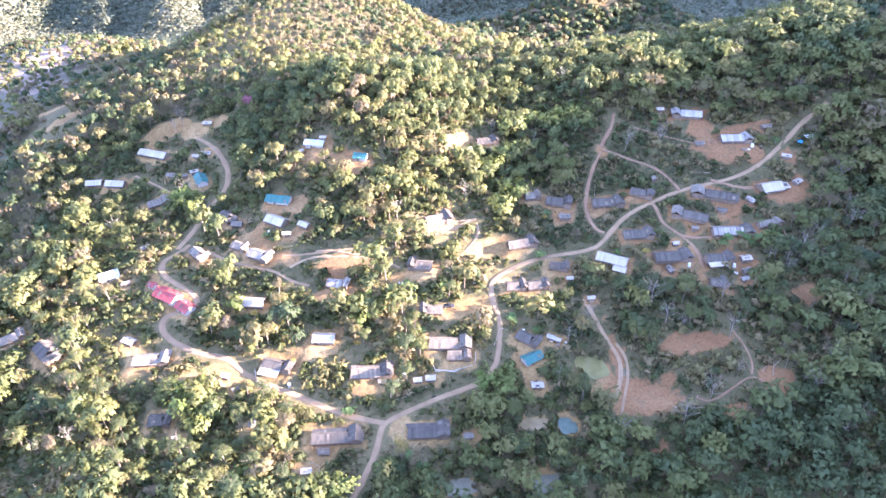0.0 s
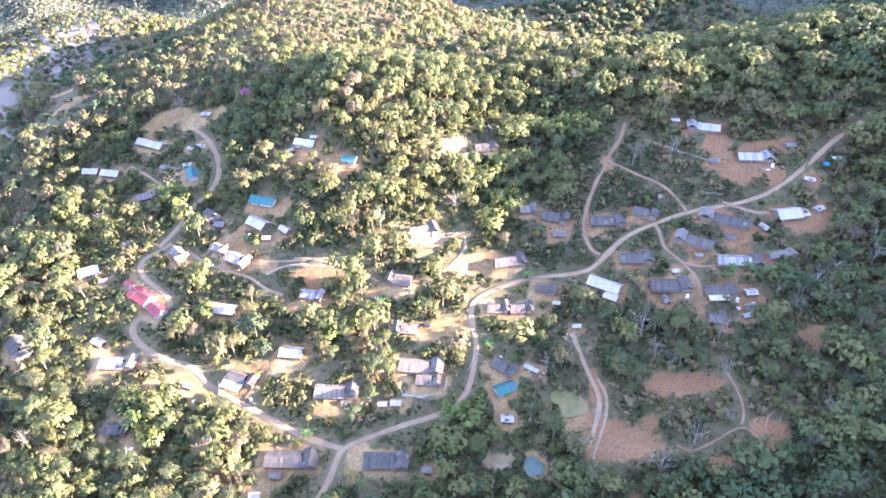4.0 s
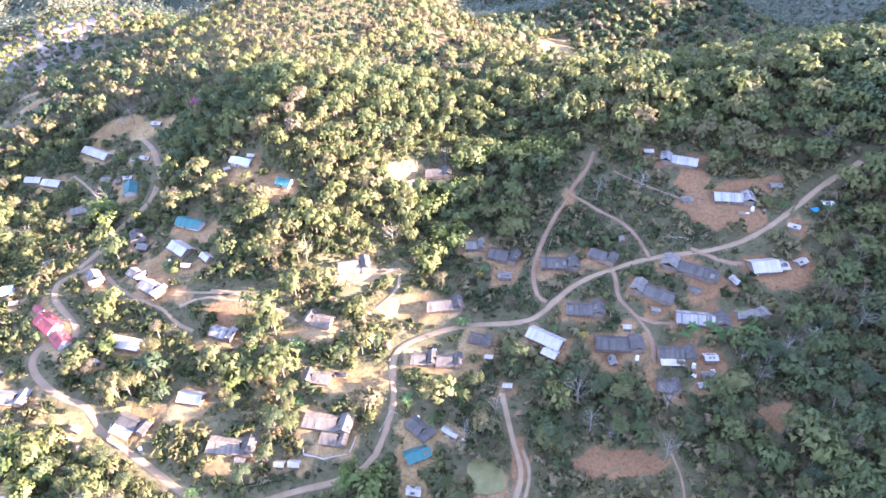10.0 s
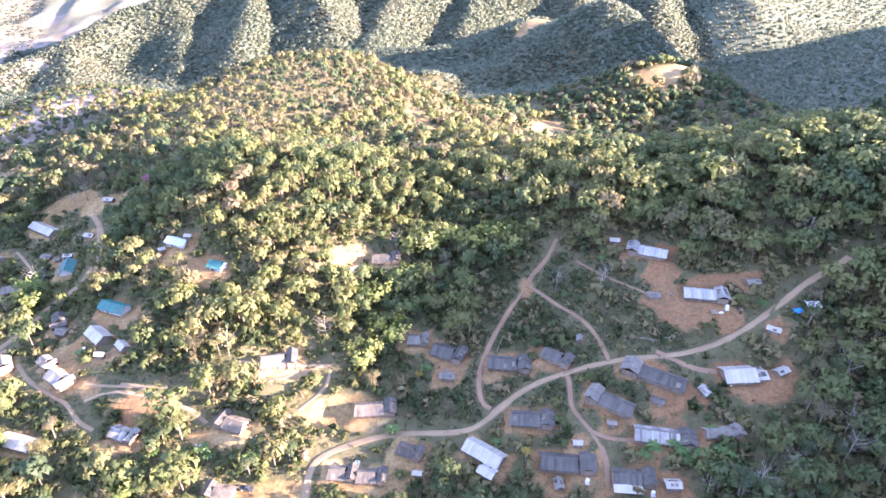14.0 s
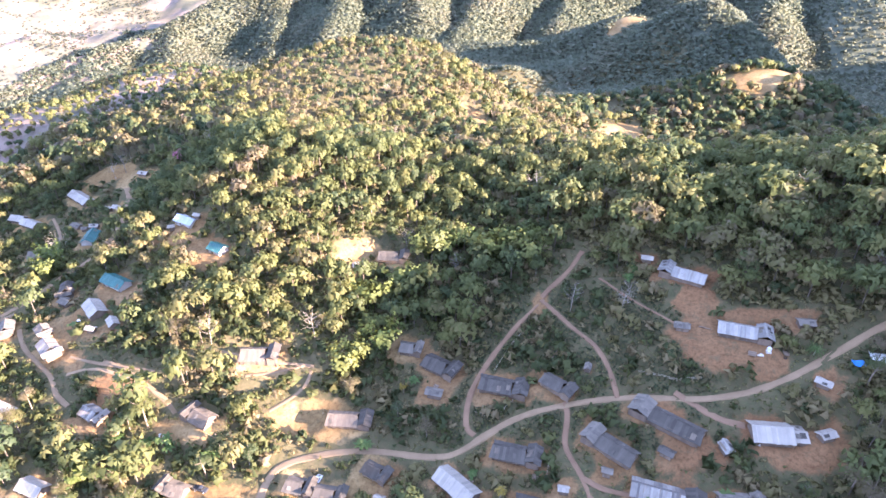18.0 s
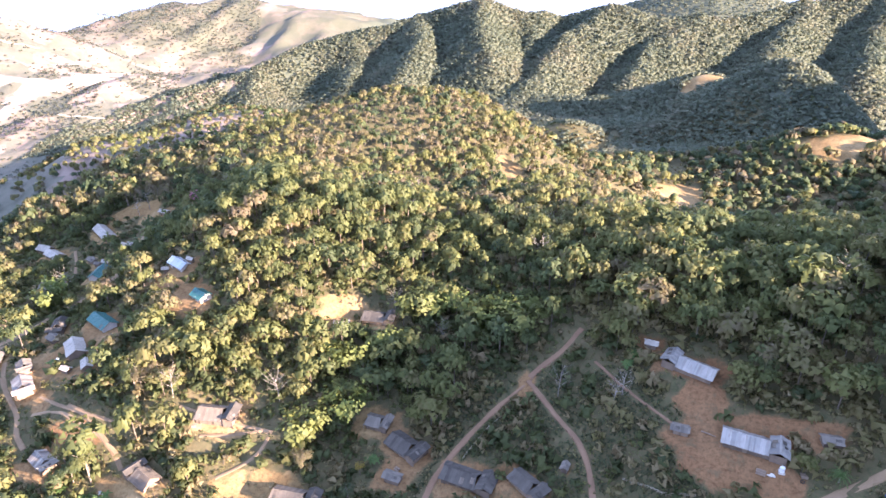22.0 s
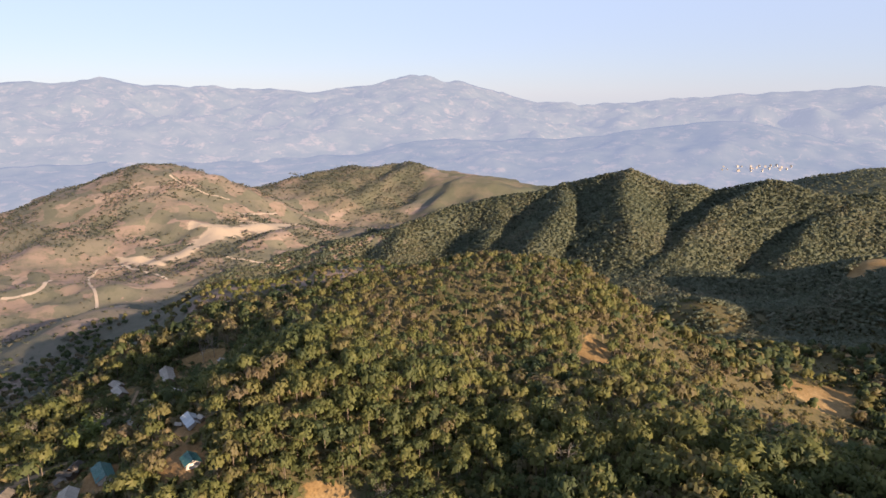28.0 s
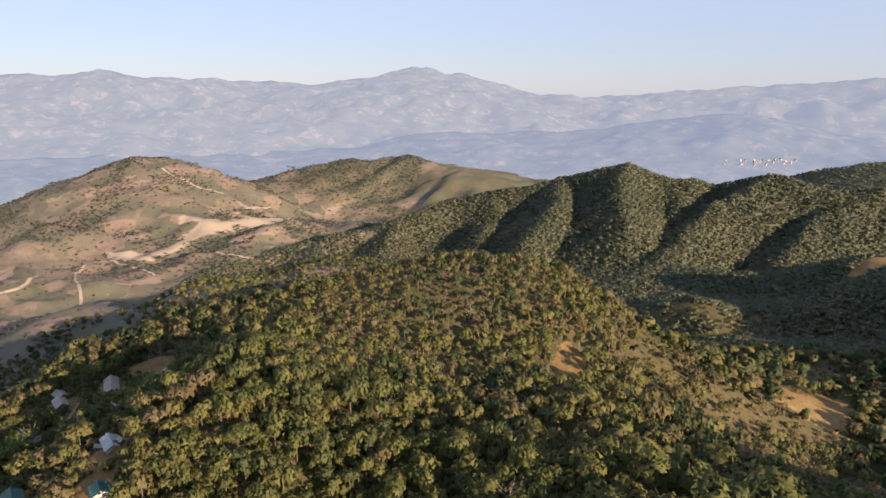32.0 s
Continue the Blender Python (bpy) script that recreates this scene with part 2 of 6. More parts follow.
hill(4, 742, 27, 44, 30, 0)
hill(40, 880, -20, 60, 40, 0)
hill(-40, 493, 13, 26, 24, 0)
hill(-45, 640, -14, 60, 50, 0)
hill(-105, 380, -4, 60, 45, 0)
# unseen ridge in the east, added and shaped to shade village and valley
hill(750, 0, 360, 160, 430, 0)
hill(750, 5, 30, 160, 50, 0)
hill(750, -330, 118, 160, 150, 0)
hill(750, -85, -13, 160, 30, 0)
hill(750, 118, 42, 160, 44, 0)
hill(780, 640, 110, 150, 130, 0)
hill(220, 1850, 140, 250, 150, 0)
hill(950, 800, 130, 260, 260, 0)
hill(-1390, 1030, 118, 210, 200, 0)
hill(-1100, 1700, 80, 300, 200, 0)


def lattice(ix, iy, seed):
    h = (ix.astype(np.int64) * 374761393 + iy.astype(np.int64) * 668265263 + seed * 974634749) & 0xFFFFFFFF
    h = ((h ^ (h >> 13)) * 1274126177) & 0xFFFFFFFF
    return ((h ^ (h >> 16)) & 0xFFFF) / 65535.0


def value_noise(x, y, seed):
    ix, iy = np.floor(x), np.floor(y)
    fx, fy = x - ix, y - iy
    fx, fy = fx * fx * (3 - 2 * fx), fy * fy * (3 - 2 * fy)
    a, b = lattice(ix, iy, seed), lattice(ix + 1, iy, seed)
    c, d = lattice(ix, iy + 1, seed), lattice(ix + 1, iy + 1, seed)
    return (a + (b - a) * fx) * (1 - fy) + (c + (d - c) * fx) * fy


def fbm(x, y, seed, octaves=4):
    return sum(value_noise(x * 2**k, y * 2**k, seed + k) * 0.5**k for k in range(octaves)) / (2 - 0.5 ** (octaves - 1))


def ridged(x, y, seed, octaves=4):
    return sum((1 - np.abs(2 * value_noise(x * 2**k, y * 2**k, seed + k) - 1)) * 0.5**k for k in range(octaves)) / (2 - 0.5 ** (octaves - 1))


def smooth(lo, hi, v):
    t = np.clip((v - lo) / (hi - lo), 0, 1)
    return t * t * (3 - 2 * t)


CREST = ((-760, 900, -125), (-608, 1030, -80), (-538, 1117, -48), (-407, 1190, -15), (-350, 1216, 0), (-231, 1207, 32), (-150, 1235, 10), (-92, 1260, 2), (0, 1250, 24), (81, 1235, 10),
         (190, 1270, 12), (330, 1345, 36), (480, 1400, 66), (720, 1440, 105))
# spurs that run down from the crest towards the valley
SPURS = (((-608, 1030, -80), (-560, 940, -106)), ((-470, 1155, -28), (-425, 1090, -60), (-400, 970, -100)), ((-350, 1216, 0), (-298, 1060, -36), (-295, 940, -78)),
         ((-231, 1207, 32), (-200, 1110, -4), (-165, 1020, -36), (-165, 935, -80)), ((-150, 1235, 8), (-125, 1150, -32), (-118, 1080, -62)), ((0, 1250, 24), (-60, 1150, -14), (-85, 1050, -46), (-100, 915, -82)),
         ((150, 1255, 14), (85, 1180, -16), (55, 1090, -48), (40, 990, -80)), ((330, 1345, 36), (270, 1200, -12), (235, 1080, -50)), ((480, 1400, 66), (420, 1260, 8), (385, 1120, -34)), ((720, 1440, 105), (600, 1300, 40), (540, 1150, -5)))


def relief(x, y):
    """The land before anyone dug into it."""
    z = np.full(np.shape(x), -145.0)
    for cx, cy, h, rx, ry, turn in HILLS:
        dx, dy = x - cx, y - cy
        u, v = (math.cos(turn) * dx + math.sin(turn) * dy) / rx, (math.cos(turn) * dy - math.sin(turn) * dx) / ry
        z = z + h * np.exp(-0.5 * (u * u + v * v))
    away = np.hypot(x + 20, y - 180)
    z = z + smooth(240, 420, away) * 7 * (fbm(x / 70, y / 70, 11) - 0.5)
    spurs = smooth(520, 900, away) * (1 - smooth(380, 480, x) * (1 - smooth(500, 650, y)))
    z = z + spurs * (20 * (ridged(x / 330, y / 330, 23) - 0.62) + 10 * (ridged(x / 120, y / 120, 29) - 0.6))
    z = z + smooth(480, 760, -x) * (52 * (ridged(x / 260, y / 260, 61) - 0.64) + 20 * (ridged(x / 90, y / 90, 63, 3) - 0.6))
    # the wooded range behind the hill: a crest line with spurs and gullies running down from it
    gap, lofty = np.full(np.shape(x), 1e9), np.full(np.shape(x), -400.0)
    sway = 16 * (fbm(x / 60, y / 60, 43) - 0.5)
    for line, fall in [(CREST, 0.80)] + [(q, 0.66) for q in SPURS]:
        for (ax, ay, az), (bx_, by_, bz) in zip(line, line[1:]):
            ln2 = (bx_ - ax) ** 2 + (by_ - ay) ** 2
            k = np.clip(((x - ax) * (bx_ - ax) + (y - ay) * (by_ - ay)) / ln2, 0, 1)
            d = np.hypot(x + sway - ax - k * (bx_ - ax), y - ay - k * (by_ - ay))
            gap = np.minimum(gap, d)
            lofty = np.maximum(lofty, az + k * (bz - az) - fall * (np.sqrt(d * d + 100) - 10))
    lofty = lofty + 13 * (ridged(x / 85, y / 85, 67, 3) - 0.62) + smooth(15, 60, gap) * 10 * (fbm(x / 38, y / 38, 47) - 0.5) - 5
    z = np.where(gap < 500, 6 * np.logaddexp(z / 6, lofty / 6), z)
    z = z + smooth(1500, 2600, away) * 50 * (fbm(x / 500, y / 500, 37) - 0.5)
    return z + 0.5 * (fbm(x / 9, y / 9, 5) - 0.5)


def spaced(marks, grow, end, start=None):
    """Grid lines: even stretches (from, to, step), then steps that grow to the end on both sides."""
    out = []
    for a, b, step in marks:
        out += list(np.arange(a, b, step))
    step, v = marks[-1][2], marks[-1][1]
    while v < end:
        out.append(v)
        step *= grow
        v += step
    out.append(end)
    step, v, low = marks[0][2], marks[0][0], []
    start = -end if start is None else start
    while True:
        step *= grow
        v -= step
        if v <= start:
            break
        low.append(v)
    return np.array([start] + low[::-1] + out)


GX = spaced([(-1150, -700, 13.0), (-700, -270, 9.0), (-270, 230, 2.3), (230, 620, 10.0)], 1.07, 4400)
GY = spaced([(-10, 262, 2.3), (262, 560, 5.0), (560, 1500, 10.0)], 1.07, 4600, -3600)

# ways: centre lines in plan, and their widths
WAYS = {}


def way(name, width, label, *line):
    """A dirt road or path: the line rounded by cutting its corners, with its height at every metre and a half."""
    p = np.array(line, float)
    for _ in range(2):
        q = np.empty((2 * len(p) - 2, 2))
        q[0::2], q[1::2] = 0.75 * p[:-1] + 0.25 * p[1:], 0.25 * p[:-1] + 0.75 * p[1:]
        p = np.vstack([p[:1], q, p[-1:]])
    run = np.r_[0, np.cumsum(np.hypot(*np.diff(p, axis=0).T))]
    s = np.linspace(0, run[-1], max(3, int(run[-1] / 1.5)))
    p = np.stack([np.interp(s, run, p[:, 0]), np.interp(s, run, p[:, 1])], -1)
    z = relief(p[:, 0], p[:, 1])
    for _ in range(6):
        z[1:-1] = 0.25 * z[:-2] + 0.5 * z[1:-1] + 0.25 * z[2:]
    WAYS[name] = (np.c_[p, z], width, label)


way("road_main", 2.5, "pale dirt road winding through the village", (-74, 16), (-69, 23), (-64, 32), (-62, 39), (-60, 43), (-51, 46), (-40, 49), (-28, 51), (-20, 53), (-15, 57), (-12, 61), (-9, 70), (-7, 78), (-8, 86), (-8, 92), (-6, 97), (-0, 100), (11, 104), (23, 106), (37, 105), (46, 106), (54, 113), (64, 120), (76, 123), (90, 125), (102, 125), (117, 125), (133, 129), (151, 139), (165, 147), (172, 149), (179, 152))
way("road_west", 2.8, "pale dirt road past the red-roofed houses", (-60, 43), (-70, 47), (-79, 52), (-89, 59), (-100, 66), (-111, 73), (-117, 80), (-121, 84), (-131, 87), (-141, 94), (-147, 100), (-148, 106), (-146, 109), (-135, 109), (-133, 113), (-137, 119), (-147, 128), (-152, 135), (-152, 142), (-147, 144), (-140, 149))
way("road_northwest", 3.0, "dirt road climbing between houses", (-146, 148), (-142, 155), (-138, 163), (-135, 174), (-128, 181), (-124, 190), (-126, 205), (-135, 226), (-145, 238))
way("path_fork_west", 1.9, "dirt track beside the garden", (66, 163), (60, 155), (55, 147), (51, 139), (48, 131), (47, 123), (48, 115), (51, 113))
way("path_fork_east", 1.8, "dirt track along the garden", (67, 164), (72, 158), (80, 149), (86, 143), (90, 134), (92, 125))
way("path_hill", 2.0, "reddish dirt track into the forest", (67, 165), (70, 169), (76, 175), (80, 183))
way("path_lower", 1.8, "narrow dirt path between dark-roofed houses", (77, 124), (78, 119), (77, 110), (81, 104), (85, 97), (86, 90), (85, 83))
way("path_lower_branch", 1.6, "narrow dirt path", (83, 101), (88, 98), (96, 97))
way("path_terrace", 1.8, "sandy footpath on a terrace", (-130, 140), (-121, 131), (-109, 124), (-98, 118), (-93, 112), (-85, 108))
way("path_terrace_east", 1.8, "sandy footpath along an earth bank", (-81, 124), (-71, 122), (-61, 117), (-49, 111), (-45, 108))
way("path_upper", 1.3, "narrow footpath on the slope", (-39, 130), (-23, 129), (-6, 131))
way("path_northwest", 1.5, "dirt footpath", (-179, 222), (-169, 213), (-157, 200))
way("path_white_house", 2.6, "dirt track to the white-roofed house", (108, 127), (115, 122), (120, 119), (126, 118))
way("path_garden", 1.1, "narrow footpath across the garden", (86, 170), (96, 160), (104, 154), (111, 149))
way("path_pond", 1.9, "rutted earth track beside the pond", (31, 78), (32.6, 67), (33.8, 59), (35.6, 51), (33.0, 43), (26.5, 33))
way("path_ruts", 1.3, "second wheel track along the earthworks", (36.5, 58), (38.2, 51), (36.2, 43.5), (30, 33), (27, 28))
way("path_field", 1.0, "narrow footpath in the grass", (57, 29), (60, 25.5), (69, 28), (81, 32.8), (84, 29), (86, 25.5))
way("path_field_north", 1.0, "narrow footpath along the clearing", (81, 32.8), (83.5, 36), (85, 44), (83.5, 52.8))
way("path_bank", 1.3, "trodden footpath below the tall trees", (-96, 126), (-82, 123), (-69, 122), (-59, 121))
way("path_yard", 1.6, "trodden earth path between yards", (-93, 119), (-84, 122), (-71, 119), (-62, 117), (-50, 112))
way("path_slope", 1.4, "footpath curving down a grassy slope", (-27, 123), (-15, 127), (-7, 132), (-6, 127), (-7, 121), (-15, 113))

# bare earth: centre, radii, turn; the last number is how level it was dug (0 to 1)
EARTH = []


def earth(x, y, rx, ry, turn=0, level=0.0, dz=0.0):
    EARTH.append((x, y, rx, ry, radians(turn), level, dz))


earth(126, 140, 16, 7, -8, 0.8)
earth(116, 157, 8, 10, 20)
earth(133, 152, 16, 3, -10)
earth(113, 165, 9, 4, -25, 0.7)
earth(-10, 114, 7, 2.8, 40)
earth(1, 118.4, 9, 2.6, 12)
earth(-2, 111.6, 10, 4.0, 12, 0.95, -1.8)
earth(-20, 85, 16, 6, 0, 0.9)
earth(14, 87, 11, 3.5, 0, 0.8)
earth(-3, 174, 9, 6, 10, 0.9, -1.8)
earth(-4, 181, 8, 3, 20)
earth(-79, 182, 12, 8, -15, 0.5)
earth(-62, 169, 9, 8, 0, 0.5)
earth(-165, 252, 17, 9, 10)
earth(-142, 246, 13, 7, 0)
earth(-71, 115, 12, 5, -8)
earth(-40, 103, 12, 4, 0, 0.6)
earth(-88, 153, 7, 8, 0, 0.5)
earth(-83, 80, 10, 7, 0, 0.7)
earth(-72, 102, 11, 4, -5, 0.6)
earth(-129, 79, 10, 2.5, 8)
earth(-118, 74, 10, 4, -40)
earth(66.5, 162.5, 3.4, 4.4, 0, 0.6)
earth(137, 113, 15, 7, 0, 0.8)
earth(120, 138, 10, 6, 0)
earth(-62, 58, 9, 3, 0, 0.7)
earth(-54, 38, 5, 6, 0, 0.6)
earth(-22, 126.5, 6, 2.5, 10)
earth(-108, 136, 12, 8, -15, 0.3)
earth(-100, 126, 10, 4, -20)
earth(24.5, 51, 8.6, 7.4, -6, 0.95, -1.2)
earth(23, 41.2, 6.5, 2.6, -12)
earth(-5, 32, 7, 4, 0, 0.95, -1.0)
earth(7, 29, 4, 5, 0, 0.95, -1.0)
earth(-36, 14, 7, 4.5, 0, 0.95, -1.0)
earth(-6, 10, 8, 5, 0, 0.95, -1.0)
earth(34.5, 52, 3.2, 15, -6)
earth(31, 36, 4, 8, -25)
earth(39.5, 34.5, 13, 9, -8, 0.85)
earth(64, 51.5, 17, 4.6, -8, 0.85)
earth(89, 30, 6, 7)
earth(69, 20.5, 6, 3)
earth(36, 13.5, 5, 3)
earth(123, 61, 7, 5)
earth(16, 362, 9, 30, 15)
earth(119, 508, 22, 24, 20)
earth(268, 602, 46, 17, 22)
earth(232, 585, 26, 12, -20)
earth(120, 660, 22, 9, 30)
earth(150, 620, 30, 7, -25)
earth(-240, 305, 22, 10, 30)
earth(-262, 362, 26, 9, 30)
earth(-24, 670, 40, 18)
earth(158, 930, 48, 20, 52)
earth(343, 735, 40, 16, 20)
earth(-990, 716, 62, 20, 5)
earth(-945, 775, 22, 60, 0)
earth(-958, 870, 34, 70, 0)
earth(-1010, 890, 46, 24, 40)
earth(-948, 985, 42, 75, -5)
earth(-1000, 1010, 60, 20, 30)
earth(-915, 1085, 30, 70, -10)
earth(-758, 512, 44, 34, 30)
earth(-640, 700, 40, 22, 30)
earth(42, 36, 7.5, 5.5, -8, 0.95, -2.2)

HOUSES = []


def site(kind, x, y, length, width, turn, label, **more):
    HOUSES.append(dict(kind=kind, x=x, y=y, length=length, width=width, turn=turn, label=label, **more))


site("w", -169.1, 233.4, 17.7, 7.0, -29, "house with bright white metal roof")
site("w", -188.5, 217.6, 10.6, 6.4, -15, "house with bright white metal roof")
site("w", -201.5, 223.7, 8.7, 6.0, -5, "house with bright white metal roof")
site("t", -139.6, 199.2, 11.2, 6.5, -73, "house with teal green metal roof")
site("w", -138.0, 219.6, 5.5, 3.8, -12, "small shed with pale metal roof")
site("g", -156.9, 211.9, 5.5, 3.8, -18, "small shed with grey weathered roof")
site("g", -162.2, 191.7, 10.8, 6.3, 24, "house with grey weathered sheet roof")
site("t", -97.0, 158.9, 11.7, 6.8, -20, "house with teal green metal roof")
site("w", -98.4, 145.8, 10.4, 7.0, -38, "house with bright white metal roof")
site("d", -122.4, 159.8, 10.6, 6.0, -60, "long house with dark grey weathered sheet roof and board walls")
site("g", -117.6, 152.8, 5.5, 4.4, -14, "small shed with grey weathered roof")
site("w", -85.5, 138.4, 5.6, 4.0, -42, "small shed with pale metal roof")
site("w", -93.8, 136.4, 3.8, 2.7, -4, "small shed with pale metal roof")
site("g", -134.6, 139.0, 10.2, 6.0, -54, "house with grey weathered sheet roof")
site("g", -115.6, 137.0, 7.6, 5.4, -36, "house with grey weathered sheet roof")
site("p", -106.2, 128.2, 10.8, 6.6, -35, "house with patched grey and pale roof sheets")
site("b", -175.6, 138.7, 8.6, 6.8, 20, "house with pale blue-grey metal roof")
site("r", -146.3, 118.0, 12.4, 7.6, -40, "house with faded red metal roof")
site("r", -138.0, 109.6, 8.2, 6.6, -46, "house with faded red metal roof")
site("r", -154.0, 126.0, 4.4, 3.4, -40, "small shed with faded red roof")
site("w", -110.8, 105.2, 13.6, 6.2, -14, "house with bright white metal roof")
site("p", -72.6, 104.8, 9.2, 5.8, -20, "house with patched grey and pale roof sheets")
site("n", -36.0, 107.1, 10.8, 6.8, 161, "board house with tan-grey weathered roof on bare earth", wing="d")
site("n", -24.7, 129.8, 13.0, 7.5, 11, "board house with tan-grey weathered roof on bare earth", wing="d")
site("b", -77.8, 184.0, 9.9, 6.0, -20, "house with pale blue-grey metal roof")
site("t", -56.0, 167.8, 7.0, 6.0, -21, "house with teal green metal roof")
site("d", 9.5, 179.3, 11.8, 6.8, 7, "long house with dark grey weathered sheet roof and board walls")
site("w", -1.5, 172.2, 5.5, 3.8, 27, "small shed with pale metal roof")
site("n", 11.4, 113.6, 13.9, 6.6, 6, "board house with tan-grey weathered roof on bare earth", wing="d")
site("n", -34.6, 86.0, 9.6, 5.8, 170, "board house with tan-grey weathered roof on bare earth", wing="d")
site("d", 2.9, 91.4, 8.8, 6.0, -2, "long house with dark grey weathered sheet roof and board walls")
site("d", 12.3, 90.3, 9.6, 6.0, -0, "long house with dark grey weathered sheet roof and board walls")
site("t", 1.0, 58.0, 8.6, 5.6, 22, "house with teal green metal roof")
site("d", 1.9, 66.6, 10.2, 6.0, -46, "long house with dark grey weathered sheet roof and board walls")
site("n", -29.9, 70.5, 17.1, 7.0, -11, "board house with tan-grey weathered roof on bare earth", wing="g")
site("n", -27.4, 65.1, 9.2, 6.0, -8, "low tan-roofed annex in a walled yard")
site("n", -62.7, 64.6, 16.6, 7.0, -6, "board house with tan-grey weathered roof on bare earth", wing="d")
site("d", -99.3, 74.7, 12.8, 6.0, -25, "dark-roofed house with white metal lean-to facing the road", lean=-3.4, lean_kind="w")
site("w", -80.2, 82.2, 9.2, 6.0, -12, "house with bright white metal roof")
site("d", -77.8, 39.8, 18.8, 7.0, -6, "long house with dark grey weathered sheet roof and board walls", wing="d")
site("d", -44.7, 35.6, 15.7, 7.0, -7, "long house with dark grey weathered sheet roof and board walls")
site("g", -150.0, 87.6, 14.4, 6.8, -6, "house with grey weathered sheet roof")
site("w", -160.4, 98.5, 5.5, 3.8, -34, "small shed with pale metal roof")
site("d", -194.2, 101.8, 14.0, 7.6, -52, "long house with dark grey weathered sheet roof and board walls")
site("g", -212.6, 114.6, 9.4, 6.2, 28, "house with grey weathered sheet roof")
site("d", -143.2, 58.9, 8.6, 6.0, -8, "long house with dark grey weathered sheet roof and board walls")
site("g", -108.7, 51.0, 3.3, 2.4, 25, "small shed with grey weathered roof")
site("w", -136.0, 49.8, 2.8, 2.0, -0, "small shed with pale metal roof")
site("w", -89.1, 27.8, 3.7, 2.7, -3, "small shed with pale metal roof")
site("w", -45.0, 57.5, 3.8, 2.7, -4, "small shed with pale metal roof")
site("w", -40.1, 57.3, 4.2, 3.0, -5, "small shed with pale metal roof")
site("w", 0.0, 46.2, 4.8, 3.5, -9, "small shed with pale metal roof")
site("g", -30.4, 30.7, 3.7, 2.7, -8, "small shed with grey weathered roof")
site("w", 33.1, 79.5, 3.4, 2.4, -3, "small shed with pale metal roof")
site("w", 27.2, 90.8, 3.0, 2.2, -6, "small shed with pale metal roof")
site("d", 24.2, 98.2, 8.6, 5.4, -20, "long house with dark grey weathered sheet roof and board walls")
site("w", 48.3, 96.3, 13.6, 7.2, -35, "house with white metal roof and a lower annex beside the road", annex=(4.6, -5.4, 5.5, 4.4))
site("d", 63.8, 106.4, 14.2, 6.8, -5, "long house with dark grey weathered sheet roof and board walls")
site("d", 73.4, 90.9, 17.2, 7.0, -5, "long house with dark grey weathered sheet roof and board walls")
site("d", 92.2, 85.1, 12.9, 6.2, -4, "dark-roofed house with bright white metal lean-to", lean=-2.6, lean_kind="w")
site("d", 86.6, 73.9, 7.4, 6.0, -9, "long house with dark grey weathered sheet roof and board walls")
site("p", 104.1, 96.7, 18.7, 7.0, -9, "house with patched grey and pale roof sheets", wing="d")
site("g", 121.9, 97.2, 12.4, 4.6, 6, "house with grey weathered sheet roof")
site("d", 89.8, 109.2, 15.8, 6.8, 147, "long house with dark grey weathered sheet roof and board walls", wing="g")
site("d", 105.2, 117.0, 21.0, 7.2, 151, "long house with dark grey weathered sheet roof and board walls", wing="g")
site("w", 131.6, 115.4, 11.0, 8.2, 5, "large white-roofed house with a small annex on red earth", annex=(7.5, 0.3, 4.2, 6.6))
site("w", 145.6, 115.9, 5.0, 3.4, 25, "small shed with pale metal roof")
site("d", 57.6, 129.2, 15.4, 7.2, -6, "long house with dark grey weathered sheet roof and board walls")
site("d", 74.3, 128.8, 11.2, 5.8, -31, "long house with dark grey weathered sheet roof and board walls")
site("d", 36.1, 137.0, 12.4, 7.2, -23, "long house with dark grey weathered sheet roof and board walls")
site("g", 24.4, 143.2, 8.0, 6.0, -1, "house with grey weathered sheet roof")
site("g", 36.1, 126.6, 5.5, 3.8, -4, "small shed with grey weathered roof")
site("m", 128.4, 145.7, 15.5, 7.0, -8, "long zinc-roofed house with a cross wing on red earth yard")
site("m", 112.5, 167.2, 14.7, 7.0, 160, "long zinc-roofed house with a cross wing under the forest")
site("g", 145.7, 148.5, 5.5, 3.8, 5, "small shed with grey weathered roof")
site("g", 111.0, 148.0, 4.9, 3.5, -2, "small shed with grey weathered roof")
site("w", 101.3, 175.3, 4.1, 3.0, -5, "small shed with pale metal roof")
site("w", 147.5, 130.3, 4.4, 3.2, -31, "small shed with pale metal roof")
site("w", 103.6, 82.6, 5.2, 3.7, -0, "small shed with pale metal roof")
site("g", 101.2, 76.5, 4.6, 3.3, 5, "small shed with grey weathered roof")
site("w", -139.4, 246.0, 5.5, 3.8, -4, "small shed with pale metal roof")

